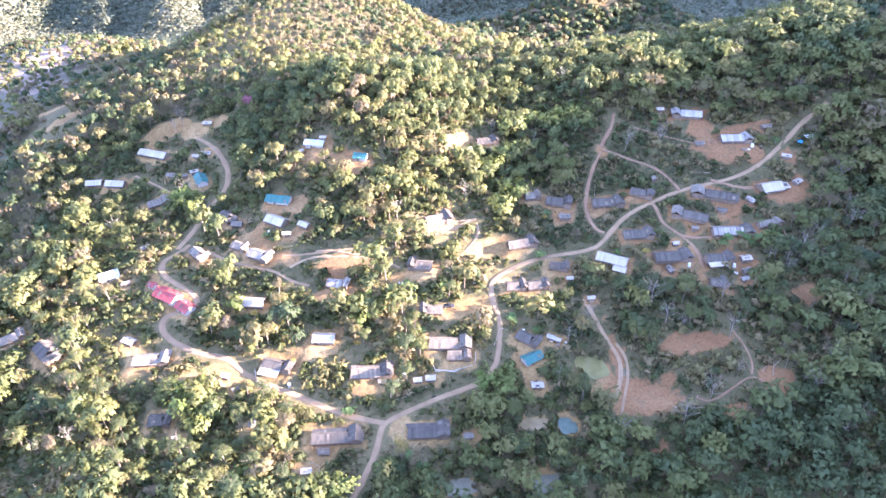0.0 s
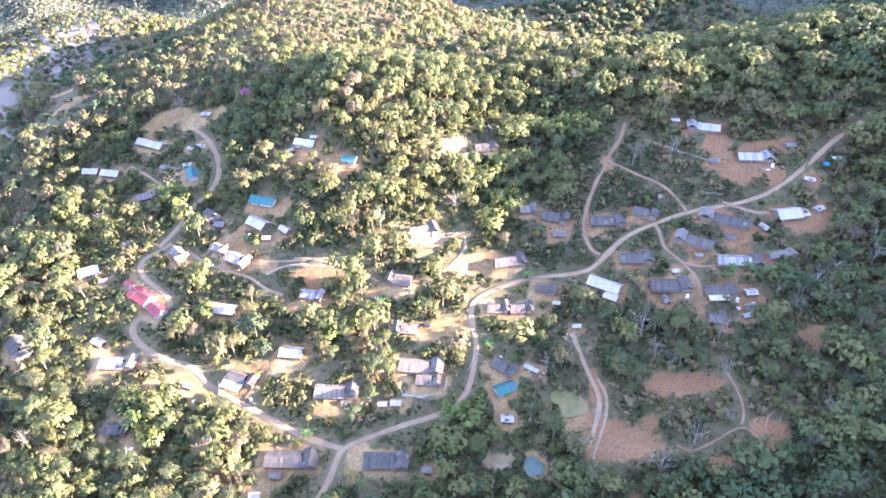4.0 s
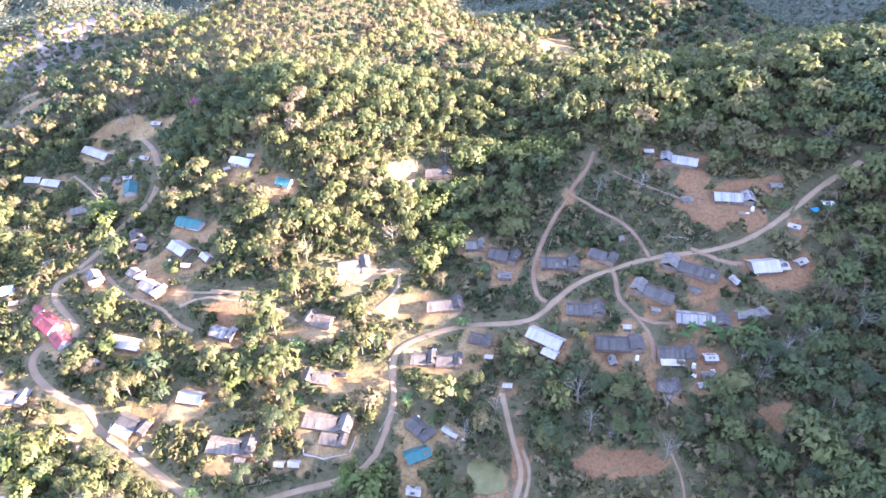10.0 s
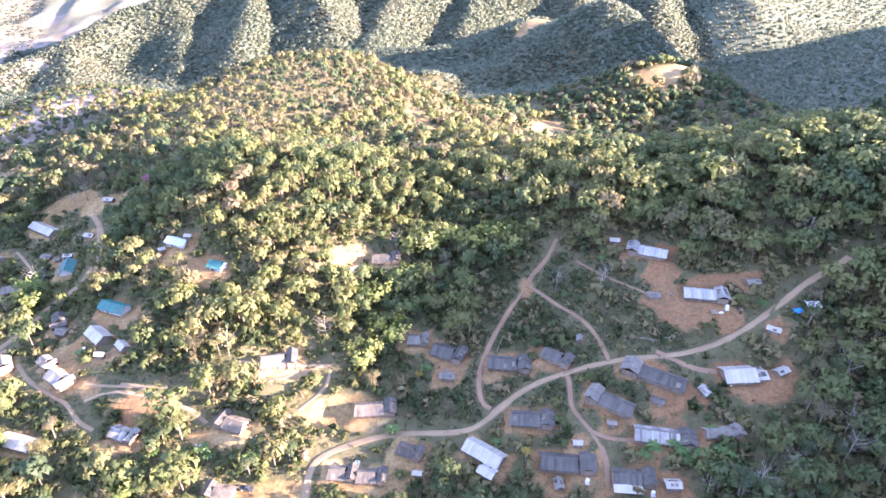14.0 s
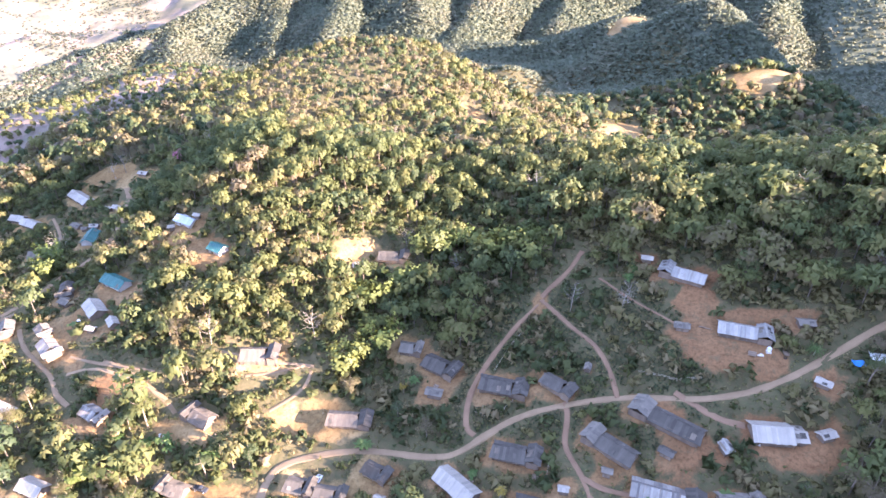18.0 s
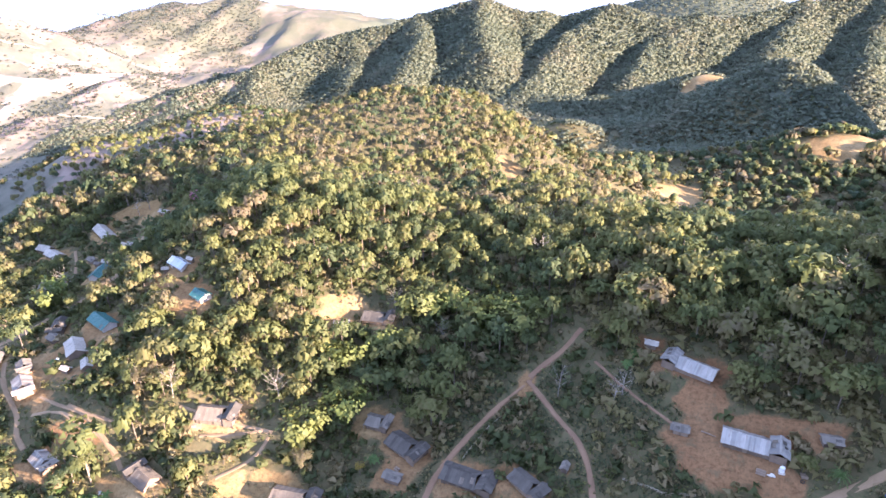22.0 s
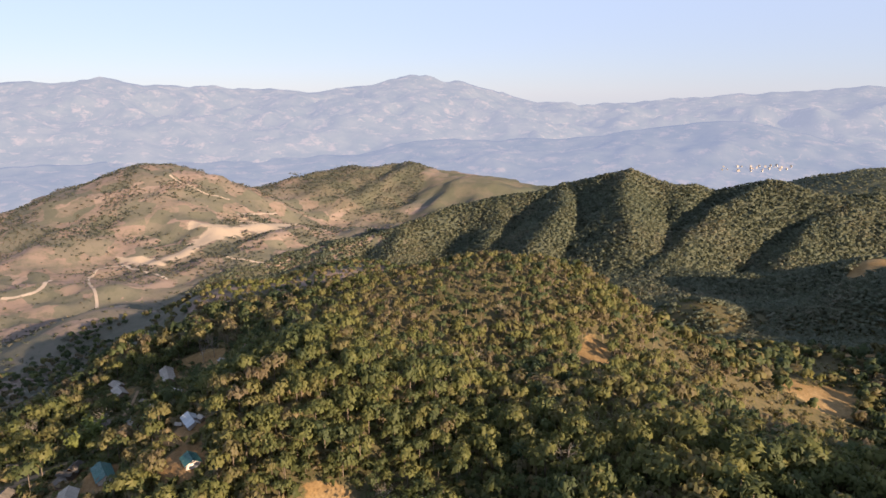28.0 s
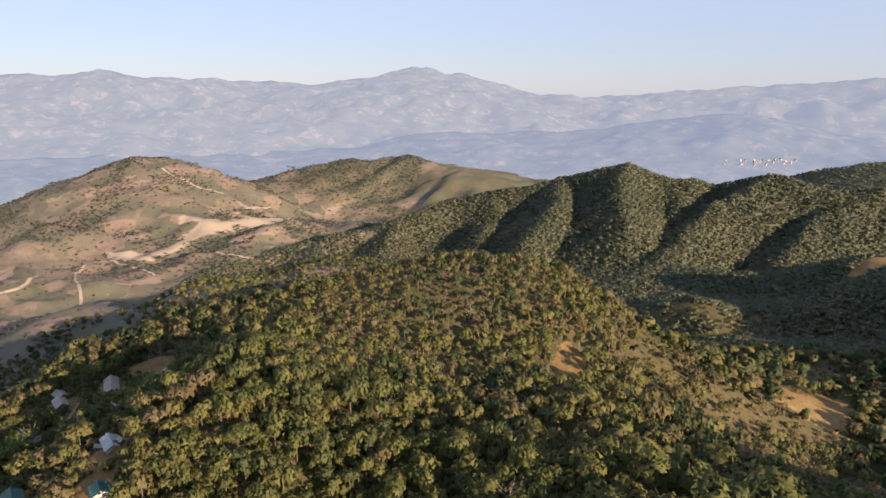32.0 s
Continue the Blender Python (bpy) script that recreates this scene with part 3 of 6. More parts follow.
for x, y, turn, kind, ln in ((-144.4, 221.0, -14, "w", 3.8), (-144.3, 208.6, 12, "w", 4.6), (-149.5, 208.0, 10, "g", 3.6), (-73.6, 185.4, -8, "w", 3.2), (-85.0, 183.4, 30, "w", 3.0), (-89.0, 180.0, 40, "w", 3.6), (-161.8, 154.0, 30, "g", 4.4),
                            (-119.7, 74.0, -25, "w", 3.8), (-115.3, 67.4, 20, "g", 3.4), (83.1, 134.6, 80, "g", 3.2), (120.1, 110.6, -70, "m", 4.6), (104.6, 108.4, -28, "d", 4.2), (77.6, 96.8, 0, "w", 3.4), (88.8, 102.2, -10, "g", 3.2),
                            (70.4, 85.0, -85, "g", 4.2), (-166.5, 131.0, 15, "g", 3.6), (-120.5, 99.0, -40, "w", 3.0), (11.4, 65.4, -40, "m", 3.6), (13.6, 63.6, -30, "w", 2.8), (-58.8, 59.6, -8, "g", 3.4), (98.4, 73.0, 10, "m", 3.4), (-82.8, 34.6, -6, "d", 4.6)):
    site(kind, x, y, ln, ln * 0.72, turn, {"w": "small shed with pale metal roof", "m": "small lean shed with zinc sheet roof"}.get(kind, "small shed with grey weathered roof"))

ROAD_PTS = np.vstack([np.c_[p, np.full(len(p), w)] for p, w, _ in WAYS.values()])


def dug(x, y, z):
    """House sites cut level into the slope, ponds, yards, and the ways."""
    x, y, z = x.ravel(), y.ravel(), z.ravel().copy()
    for cx, cy, rx, ry, turn, level, dz in EARTH:
        if level:
            near = np.nonzero((abs(x - cx) < 2 * max(rx, ry)) & (abs(y - cy) < 2 * max(rx, ry)))[0]
            dx, dy = x[near] - cx, y[near] - cy
            u, v = (math.cos(turn) * dx + math.sin(turn) * dy) / rx, (math.cos(turn) * dy - math.sin(turn) * dx) / ry
            k = level * (1 - smooth(0.85, 1.25, np.hypot(u, v)))
            z[near] += k * (relief(np.array(cx), np.array(cy)) + dz - z[near])
    for h in HOUSES:
        r = h["length"] / 2 + 6
        near = np.nonzero((abs(x - h["x"]) < r) & (abs(y - h["y"]) < r))[0]
        a = radians(h["turn"])
        dx, dy = x[near] - h["x"], y[near] - h["y"]
        u = np.abs(math.cos(a) * dx + math.sin(a) * dy) - h["length"] / 2 - 0.8
        v = np.abs(math.cos(a) * dy - math.sin(a) * dx) - h["width"] / 2 - 0.8
        k = 1 - smooth(0, 3.2, np.maximum(u, v))
        z[near] += k * (h["z"] - z[near])
    box = np.nonzero((x > -240) & (x < 180) & (y > -5) & (y < 265))[0]
    for part_ in np.array_split(box, max(1, len(box) // 6000)):
        d = np.hypot(x[part_, None] - ROAD_PTS[None, :, 0], y[part_, None] - ROAD_PTS[None, :, 1])
        n = d.argmin(1)
        k = 1 - smooth(1.5, 3.8, d[np.arange(len(n)), n] - ROAD_PTS[n, 3] / 2)
        z[part_] += k * (ROAD_PTS[n, 2] - 0.16 - z[part_])
    return z


def bare(x, y):
    """0 to 1: how much of the soil lies open here."""
    wob = 0.75 * (fbm(x / 3.2, y / 3.2, 51) - 0.5) + 1.1 * (fbm(x / 9, y / 9, 53, 2) - 0.5)
    m = np.zeros(np.shape(x))
    for cx, cy, rx, ry, turn, level, dz in EARTH:
        dx, dy = x - cx, y - cy
        u, v = (math.cos(turn) * dx + math.sin(turn) * dy) / rx, (math.cos(turn) * dy - math.sin(turn) * dx) / ry
        m = np.maximum(m, 1 - smooth(0.75, 1.15, np.hypot(u, v) + 0.9 * wob))
    for h in HOUSES:
        a = radians(h["turn"])
        dx, dy = x - h["x"], y - h["y"]
        u = np.abs(math.cos(a) * dx + math.sin(a) * dy) - h["length"] / 2
        v = np.abs(math.cos(a) * dy - math.sin(a) * dx) - h["width"] / 2
        m = np.maximum(m, 0.8 * (1 - smooth(0.8, 3.8, np.maximum(u, v) + 5 * wob)))
    return m


def road_gap(x, y):
    """Metres to the nearest edge of a way."""
    out = np.full(len(x), 99.0)
    box = np.nonzero((x > -240) & (x < 190) & (y > -5) & (y < 270))[0]
    for part_ in np.array_split(box, max(1, len(box) // 6000)):
        d = np.hypot(x[part_, None] - ROAD_PTS[None, :, 0], y[part_, None] - ROAD_PTS[None, :, 1]) - ROAD_PTS[None, :, 3] / 2
        out[part_] = d.min(1)
    return out


for h in HOUSES:
    h["z"] = float(relief(np.array(h["x"]), np.array(h["y"])))

XX, YY = np.meshgrid(GX, GY)
ZZ = dug(XX, YY, relief(XX, YY)).reshape(XX.shape)


def ground(x, y):
    """The height of the finished ground."""
    i = np.clip(np.searchsorted(GX, x) - 1, 0, len(GX) - 2)
    j = np.clip(np.searchsorted(GY, y) - 1, 0, len(GY) - 2)
    fx, fy = (x - GX[i]) / (GX[i + 1] - GX[i]), (y - GY[j]) / (GY[j + 1] - GY[j])
    return (ZZ[j, i] * (1 - fx) + ZZ[j, i + 1] * fx) * (1 - fy) + (ZZ[j + 1, i] * (1 - fx) + ZZ[j + 1, i + 1] * fx) * fy


def quick_mesh(name, verts, faces, mats, face_mats=None, attrs=None, flat=True, normals=None):
    """A mesh from arrays; faces all of one size (3 or 4), or a list of such arrays."""
    faces = faces if isinstance(faces, list) else [faces]
    me = bpy.data.meshes.new(name)
    me.vertices.add(len(verts))
    me.vertices.foreach_set("co", np.ascontiguousarray(verts, np.float32).ravel())
    loops = np.concatenate([f.ravel() for f in faces]).astype(np.int32)
    sizes = np.concatenate([np.full(len(f), f.shape[1]) for f in faces]).astype(np.int32)
    me.loops.add(len(loops))
    me.loops.foreach_set("vertex_index", loops)
    me.polygons.add(len(sizes))
    me.polygons.foreach_set("loop_start", np.r_[0, np.cumsum(sizes)[:-1]].astype(np.int32))
    me.polygons.foreach_set("loop_total", sizes)
    for m in mats:
        me.materials.append(m)
    if face_mats is not None:
        me.polygons.foreach_set("material_index", np.asarray(face_mats, np.int32))
    me.polygons.foreach_set("use_smooth", np.full(len(sizes), not flat))
    for key, values in (attrs or {}).items():
        domain = "FACE" if len(values) == len(sizes) else "POINT"
        me.attributes.new(key, "FLOAT", domain).data.foreach_set("value", np.asarray(values, np.float32))
    me.update(calc_edges=True)
    if normals is not None:
        me.polygons.foreach_set("use_smooth", np.ones(len(sizes), bool))
        me.attributes.new("custom_normal", "FLOAT_VECTOR", "POINT").data.foreach_set("vector", np.ascontiguousarray(normals, np.float32).ravel())
    return me


def ground_mat():
    m, nt, p = node_mat("ground_cover")
    co = coords(nt)
    e, dry = attr(nt, "bare"), attr(nt, "dry")
    n1, n2, n3 = noise_node(nt, 0.02, 5, co), noise_node(nt, 0.35, 5, co, 0.7), noise_node(nt, 2.5, 3, co)
    green = ramp(nt, n2, ((0.3, (0.038, 0.044, 0.022)), (0.5, (0.070, 0.070, 0.034)), (0.72, (0.115, 0.09, 0.05))))
    green = blend(nt, ramp(nt, noise_node(nt, 1.1, 6, co, 0.75), ((0.47, (0, 0, 0)), (0.6, (1, 1, 1)))), green, (0.082, 0.068, 0.038))
    straw = ramp(nt, n2, ((0.3, (0.074, 0.070, 0.034)), (0.5, (0.112, 0.097, 0.05)), (0.75, (0.165, 0.130, 0.076))))
    patches = ramp(nt, noise_node(nt, 0.012, 6, co, 0.65), ((0.44, (0, 0, 0)), (0.56, (1, 1, 1))))
    cover = blend(nt, calc(nt, "MULTIPLY", dry, patches), green, straw)
    cell = add(nt, "ShaderNodeTexVoronoi", Scale=0.021, Randomness=1.0)
    bent = nt.nodes.new("ShaderNodeVectorMath")
    bent.operation = "MULTIPLY_ADD"
    wave = add(nt, "ShaderNodeTexNoise", Scale=0.02, Detail=3.0)
    nt.links.new(co, wave.inputs["Vector"])
    nt.links.new(wave.outputs["Color"], bent.inputs[0])
    bent.inputs[1].default_value = (70, 70, 0)
    nt.links.new(co, bent.inputs[2])
    nt.links.new(bent.outputs[0], cell.inputs["Vector"])
    pick = nt.nodes.new("ShaderNodeSeparateColor")
    nt.links.new(cell.outputs["Color"], pick.inputs[0])
    # field colours greyed and lightened so that they carry the haze
    plots = ramp(nt, pick.outputs[0], ((0.0, (0.092, 0.098, 0.078)), (0.3, (0.120, 0.119, 0.096)), (0.55, (0.155, 0.135, 0.114)), (0.78, (0.20, 0.155, 0.134)), (0.97, (0.24, 0.19, 0.162))))
    plots = blend(nt, calc(nt, "MULTIPLY", n1, 0.2), plots, straw)
    scrub = ramp(nt, noise_node(nt, 0.045, 8, co, 0.78), ((0.48, (0, 0, 0)), (0.62, (0.7, 0.7, 0.7))))
    plots = blend(nt, scrub, plots, ramp(nt, noise_node(nt, 0.3, 6, co, 0.75), ((0.35, (0.052, 0.062, 0.044)), (0.65, (0.105, 0.108, 0.08)))))
    cover = blend(nt, attr(nt, "canopy"), cover, (0.075, 0.086, 0.062))
    far_fields = ramp(nt, dry, ((0.82, (0, 0, 0)), (0.97, (1, 1, 1))))
    far_fields = calc(nt, "MULTIPLY", far_fields, calc(nt, "SUBTRACT", 1.0, attr(nt, "canopy")))
    cover = blend(nt, calc(nt, "MULTIPLY", far_fields, 0.95), cover, plots)
    soil = ramp(nt, calc(nt, "ADD", calc(nt, "MULTIPLY", noise_node(nt, 0.05, 3, co), 0.75), calc(nt, "MULTIPLY", n2, 0.3)),
                ((0.3, (0.135, 0.084, 0.037)), (0.5, (0.195, 0.134, 0.060)), (0.68, (0.262, 0.194, 0.098))))
    soil = blend(nt, calc(nt, "MULTIPLY", attr(nt, "red"), 0.7), soil, (0.135, 0.070, 0.036))
    rough_soil = ramp(nt, noise_node(nt, 0.9, 7, co, 0.72), ((0.3, (0.5, 0.47, 0.44)), (0.5, (1, 1, 1)), (0.7, (1.28, 1.28, 1.28))))
    soil = blend(nt, 1.0, soil, rough_soil, "MULTIPLY")
    soil = blend(nt, ramp(nt, noise_node(nt, 0.28, 6, co, 0.7), ((0.54, (0, 0, 0)), (0.66, (0.6, 0.6, 0.6)))), soil, (0.085, 0.075, 0.042))
    soil = blend(nt, attr(nt, "pale"), soil, (0.34, 0.29, 0.225))
    edge = calc(nt, "ADD", e, calc(nt, "ADD", calc(nt, "MULTIPLY", calc(nt, "SUBTRACT", n3, 0.5), 0.6), calc(nt, "MULTIPLY", calc(nt, "SUBTRACT", n2, 0.5), 0.9)))
    nt.links.new(blend(nt, ramp(nt, edge, ((0.35, (0, 0, 0)), (0.65, (1, 1, 1)))), cover, soil), p.inputs["Base Color"])
    p.inputs["Roughness"].default_value = 0.95
    p.inputs["Specular IOR Level"].default_value = 0.1
    bump(nt, p, n2, 0.6, 0.6)
    return m


def bump_at(x, y, cx, cy, r):
    return np.exp(-0.5 * ((x - cx) ** 2 + (y - cy) ** 2) / r**2)


nx, ny = len(GX), len(GY)
idx = np.arange(nx * ny).reshape(ny, nx)
quads = np.stack([idx[:-1, :-1], idx[:-1, 1:], idx[1:, 1:], idx[1:, :-1]], -1).reshape(-1, 4)
fx, fy = XX.ravel(), YY.ravel()
away = np.hypot(fx + 20, fy - 180)
# the village's shaded east and sunlit west are also put into this cover
dry_and_shade_map = np.clip(0.25 - 0.22 * smooth(14, 30, fx) * (1 - smooth(165, 185, fy)) + 0.45 * smooth(-20, 10, -fx) * smooth(20, 40, fy) * (1 - smooth(130, 170, fy)) + 0.75 * smooth(200, 320, -fx) + 0.35 * smooth(330, 400, fy) * smooth(0, 60, fx + 75 * smooth(640, 700, fy)) * (1 - smooth(770, 820, fy)) * (1 - smooth(560, 620, fy) * smooth(45, 75, fx)) + 0.8 * smooth(550, 900, away) * smooth(250, 420, -fx) - 0.3 * smooth(700, 900, fy) * (1 - smooth(300, 450, -fx)), 0, 1)
land = tagged(new("ground", quick_mesh("ground", np.c_[fx, fy, ZZ.ravel()], quads, [ground_mat()],
                                       attrs={"bare": bare(fx, fy), "dry": dry_and_shade_map, "canopy": np.maximum(smooth(600, 700, fy - 150 * smooth(-80, -30, fx) * (1 - smooth(190, 230, fx))) * (1 - smooth(330, 480, -fx - 0.2 * fy)), 0.7 * smooth(1330, 1480, fy) * smooth(0.36, 0.46, fbm(fx / 90, fy / 90, 109))), "pale": 0.9 * smooth(700, 800, -fx),
                                              "red": np.maximum(smooth(70, 112, fx), smooth(18, 32, fx) * (1 - 0.3 * smooth(60, 75, fy))) * (1 - smooth(200, 400, fy)) + 0.6 * bump_at(fx, fy, -72, 115, 14) + 0.6 * bump_at(fx, fy, -80, 160, 40)}, flat=False)),
              "hilly ground with scrub, dry grass and open reddish earth", "ground", kind="structure")

# the ways as strips a little above the cut ground
for name, (p, w, label) in WAYS.items():
    t = np.gradient(p[:, :2], axis=0)
    t /= np.linalg.norm(t, axis=1)[:, None] + 1e-9
    side = np.c_[-t[:, 1], t[:, 0]]
    rows, prof = [], ((-0.5, -0.25), (-0.42, 0.02), (-0.22, 0.0), (0.0, 0.06), (0.22, 0.0), (0.42, 0.02), (0.5, -0.25))
    wob = 1 + 0.35 * (value_noise(p[:, 0] / 4, p[:, 1] / 4, 71) - 0.5)
    for k, dz in prof:
        rows.append(np.c_[p[:, :2] + side * (k * w * wob)[:, None], p[:, 2] + dz])
    v = np.stack(rows, 1)
    n, c = v.shape[:2]
    ii = np.arange(n * c).reshape(n, c)
    f = np.stack([ii[:-1, :-1], ii[1:, :-1], ii[1:, 1:], ii[:-1, 1:]], -1).reshape(-1, 4)[:, ::-1]
    tagged(new(name, quick_mesh(name, v.reshape(-1, 3), f, [M_REDPATH if p[:, 0].min() > 40 else M_ROAD], flat=False)), label, "road", kind="structure")


# ---- trees ----
rng = np.random.default_rng(7)


def rand_dirs(n):
    d = rng.normal(size=(n, 3))
    return d / np.linalg.norm(d, axis=1)[:, None]


def leaf_tufts(pos, nor, size):
    """One ragged three-cornered tuft of leaves at each place, facing its normal."""
    n = len(pos)
    a = np.cross(nor, rand_dirs(n))
    a /= np.linalg.norm(a, axis=1)[:, None] + 1e-9
    b = np.cross(nor, a)
    out = np.empty((n, 3, 3))
    for k in range(3):
        ang = 2.0944 * k + rng.uniform(-0.5, 0.5, n)
        r = rng.uniform(0.6, 1.3, n)
        out[:, k] = pos + (a * (np.cos(ang) * r)[:, None] + b * (np.sin(ang) * r)[:, None] + nor * rng.uniform(-0.35, 0.1, n)[:, None]) * size[:, None] * 0.7
    return out


def leaf_quads(pos, nor, size):
    """One uneven four-cornered clump of leaves at each place, facing its normal."""
    n = len(pos)
    a = np.cross(nor, rand_dirs(n))
    a /= np.linalg.norm(a, axis=1)[:, None] + 1e-9
    b = np.cross(nor, a)
    out = np.empty((n, 4, 3))
    for k, (u, v) in enumerate(((-1, -0.25), (0.25, -1), (1, 0.25), (-0.25, 1))):
        ju, jv = rng.uniform(0.55, 1.25, (2, n))
        lift = rng.uniform(-0.35, 0.1, n)
        out[:, k] = pos + (a * (u * ju)[:, None] + b * (v * jv)[:, None] + nor * lift[:, None]) * size[:, None] * 0.62
    return out


def crown_quads(clumps, spread, tall, base, leaf, lobes=6, shape=leaf_quads, squat=1.0):
    """Clumps on a crown of several lobes over a stem 1 high. spread: crown radius; base: where the crown begins."""
    ctr, rad = [], []
    for k in range(lobes):
        ang, r = 2.4 * k + rng.uniform(0, 0.8), spread * rng.uniform(0.25, 0.72) * (k > 0)
        zz = base + (1 - base) * (0.35 + 0.45 * rng.uniform(0, 1) * (1 - 0.6 * r / spread)) if k else base + (1 - base) * 0.55
        ctr.append((r * math.cos(ang), r * math.sin(ang), zz))
        small = (7 / (lobes + 1)) ** 0.4
        rad.append((spread * rng.uniform(0.34, 0.6) * small, (1 - base) * tall * rng.uniform(0.26, 0.44) * small))
    ctr, rad = np.array(ctr), np.array(rad)
    pick = rng.integers(0, lobes, clumps)
    d = rand_dirs(clumps)
    d[:, 2] = np.where(d[:, 2] < -0.2, -d[:, 2] * 0.8, d[:, 2])
    pos = ctr[pick] + d * np.c_[rad[pick, 0], rad[pick, 0], rad[pick, 1]] * rng.uniform(0.72, 1.08, clumps)[:, None]
    nor = d * 0.85 + rand_dirs(clumps) * 0.3 + (0, 0, 0.1)
    nor /= np.linalg.norm(nor, axis=1)[:, None]
    q = shape(pos, nor, leaf * rng.uniform(0.65, 1.35, clumps))
    q = pos[:, None] + (q - pos[:, None]) * (1, 1, squat)
    return q, rounded(q, ctr[pick], np.array((0, 0, base + 0.3 * (1 - base))))


def rounded(q, lobe, mid):
    """Shading normals for a crown's clumps: outward from their own lobe, a little from the crown and a little each clump's own."""
    own = np.cross(q[:, 1] - q[:, 0], q[:, -1] - q[:, 0])
    own /= np.linalg.norm(own, axis=-1, keepdims=True) + 1e-9
    out = q - lobe[:, None]
    out /= np.linalg.norm(out, axis=-1, keepdims=True) + 1e-9
    far = q - mid
    far /= np.linalg.norm(far, axis=-1, keepdims=True) + 1e-9
    own = np.where((own * out.mean(1)).sum(-1, keepdims=True) < 0, -own, own)[:, None]
    n = 0.5 * out + 0.5 * far + 0.12 * own
    return n / (np.linalg.norm(n, axis=-1, keepdims=True) + 1e-9)


def crowns(count, make):
    """A set of crowns, all with as many clumps: their corners and shading normals."""
    made = [make() for _ in range(count)]
    return np.stack([q for q, _ in made]), np.stack([n for _, n in made])


def tube(points, radii, sides=5):
    """Vertices and quads of a tapered round stem through the points."""
    pts = np.asarray(points, float)
    tan = np.gradient(pts, axis=0)
    tan /= np.linalg.norm(tan, axis=1)[:, None] + 1e-9
    ref = np.where(np.abs(tan[:, 2:3]) > 0.9, (1.0, 0, 0), (0, 0, 1.0))
    a = np.cross(tan, ref)
    a /= np.linalg.norm(a, axis=1)[:, None] + 1e-9
    b = np.cross(tan, a)
    ang = np.linspace(0, 2 * np.pi, sides, endpoint=False)
    ring = a[:, None] * np.cos(ang)[None, :, None] + b[:, None] * np.sin(ang)[None, :, None]
    v = pts[:, None] + ring * np.asarray(radii)[:, None, None]
    n = len(pts)
    i = np.arange(n * sides).reshape(n, sides)
    f = np.stack([i[:-1], np.roll(i, -1, 1)[:-1], np.roll(i, -1, 1)[1:], i[1:]], -1).reshape(-1, 4)
    return v.reshape(-1, 3), f


def joined(pieces):
    vs, fs, n = [], [], 0
    for v, f in pieces:
        vs.append(v)
        fs.append(f + n)
        n += len(v)
    return np.vstack(vs), np.vstack(fs)


def stem(height, r, limbs, reach, start=0.45):
    """A leaning trunk with limbs that taper."""
    lean = rng.normal(0, 0.04, 2) * height
    line = [(0, 0, -0.4), (lean[0] * 0.3, lean[1] * 0.3, height * 0.35), (lean[0], lean[1], height * 0.72), (lean[0] * 1.1, lean[1] * 1.1, height * 0.95)]
    out = [tube(line, (r, r * 0.8, r * 0.5, r * 0.15), 6)]
    for k in range(limbs):
        z = height * rng.uniform(start, 0.75)
        ang = 2.4 * k + rng.uniform(0, 1)
        d = np.array((math.cos(ang), math.sin(ang), rng.uniform(0.5, 1.1)))
        base = np.array((lean[0] * 0.7, lean[1] * 0.7, z))
        ln = reach * rng.uniform(0.6, 1.0)
        out.append(tube([base, base + d * ln * 0.5, base + d * ln + (0, 0, 0.15 * ln)], (r * 0.42, r * 0.3, r * 0.08), 4))
    return joined(out)


def puffed(q, mid, tall):
    """Shading normals for a crown's clumps: mostly outward from the middle of the crown, a little each clump's own."""
    own = np.cross(q[..., 1, :] - q[..., 0, :], q[..., -1, :] - q[..., 0, :])
    own /= np.linalg.norm(own, axis=-1, keepdims=True) + 1e-9
    out = (q - mid) / (1, 1, tall)
    out /= np.linalg.norm(out, axis=-1, keepdims=True) + 1e-9
    own = np.where((own * out.mean(-2)).sum(-1, keepdims=True) < 0, -own, own)[..., None, :]
    n = 0.75 * out + 0.34 * own
    return n / (np.linalg.norm(n, axis=-1, keepdims=True) + 1e-9)


def as_faces(q):
    return q.reshape(-1, 3), np.arange(len(q) * q.shape[1]).reshape(-1, q.shape[1])


def part(name, me, parent, label=""):
    ob = new(name, me)
    ob.parent = parent
    if label:
        ob["label"] = label
    return ob


def broadleaf(height, spread, tall=1.0, base=0.35, clumps=330, leaf=0.135, mat=None):
    """A tree of its own: trunk with limbs, and a crown of clumps."""
    top = new("tree")
    v, f = stem(height, 0.02 * height + 0.05, 6, spread * 0.85)
    part("trunk", quick_mesh("trunk", v, f, [M_BARK], flat=False), top)
    q, n = crown_quads(int(clumps * 2.1), spread / height, tall, base, 0.66 * leaf * spread / height, int(rng.integers(12, 19)), leaf_tufts)
    q = q * height
    part("crown", quick_mesh("crown", *as_faces(q), [mat or M_LEAF], normals=n.reshape(-1, 3)), top)
    return top


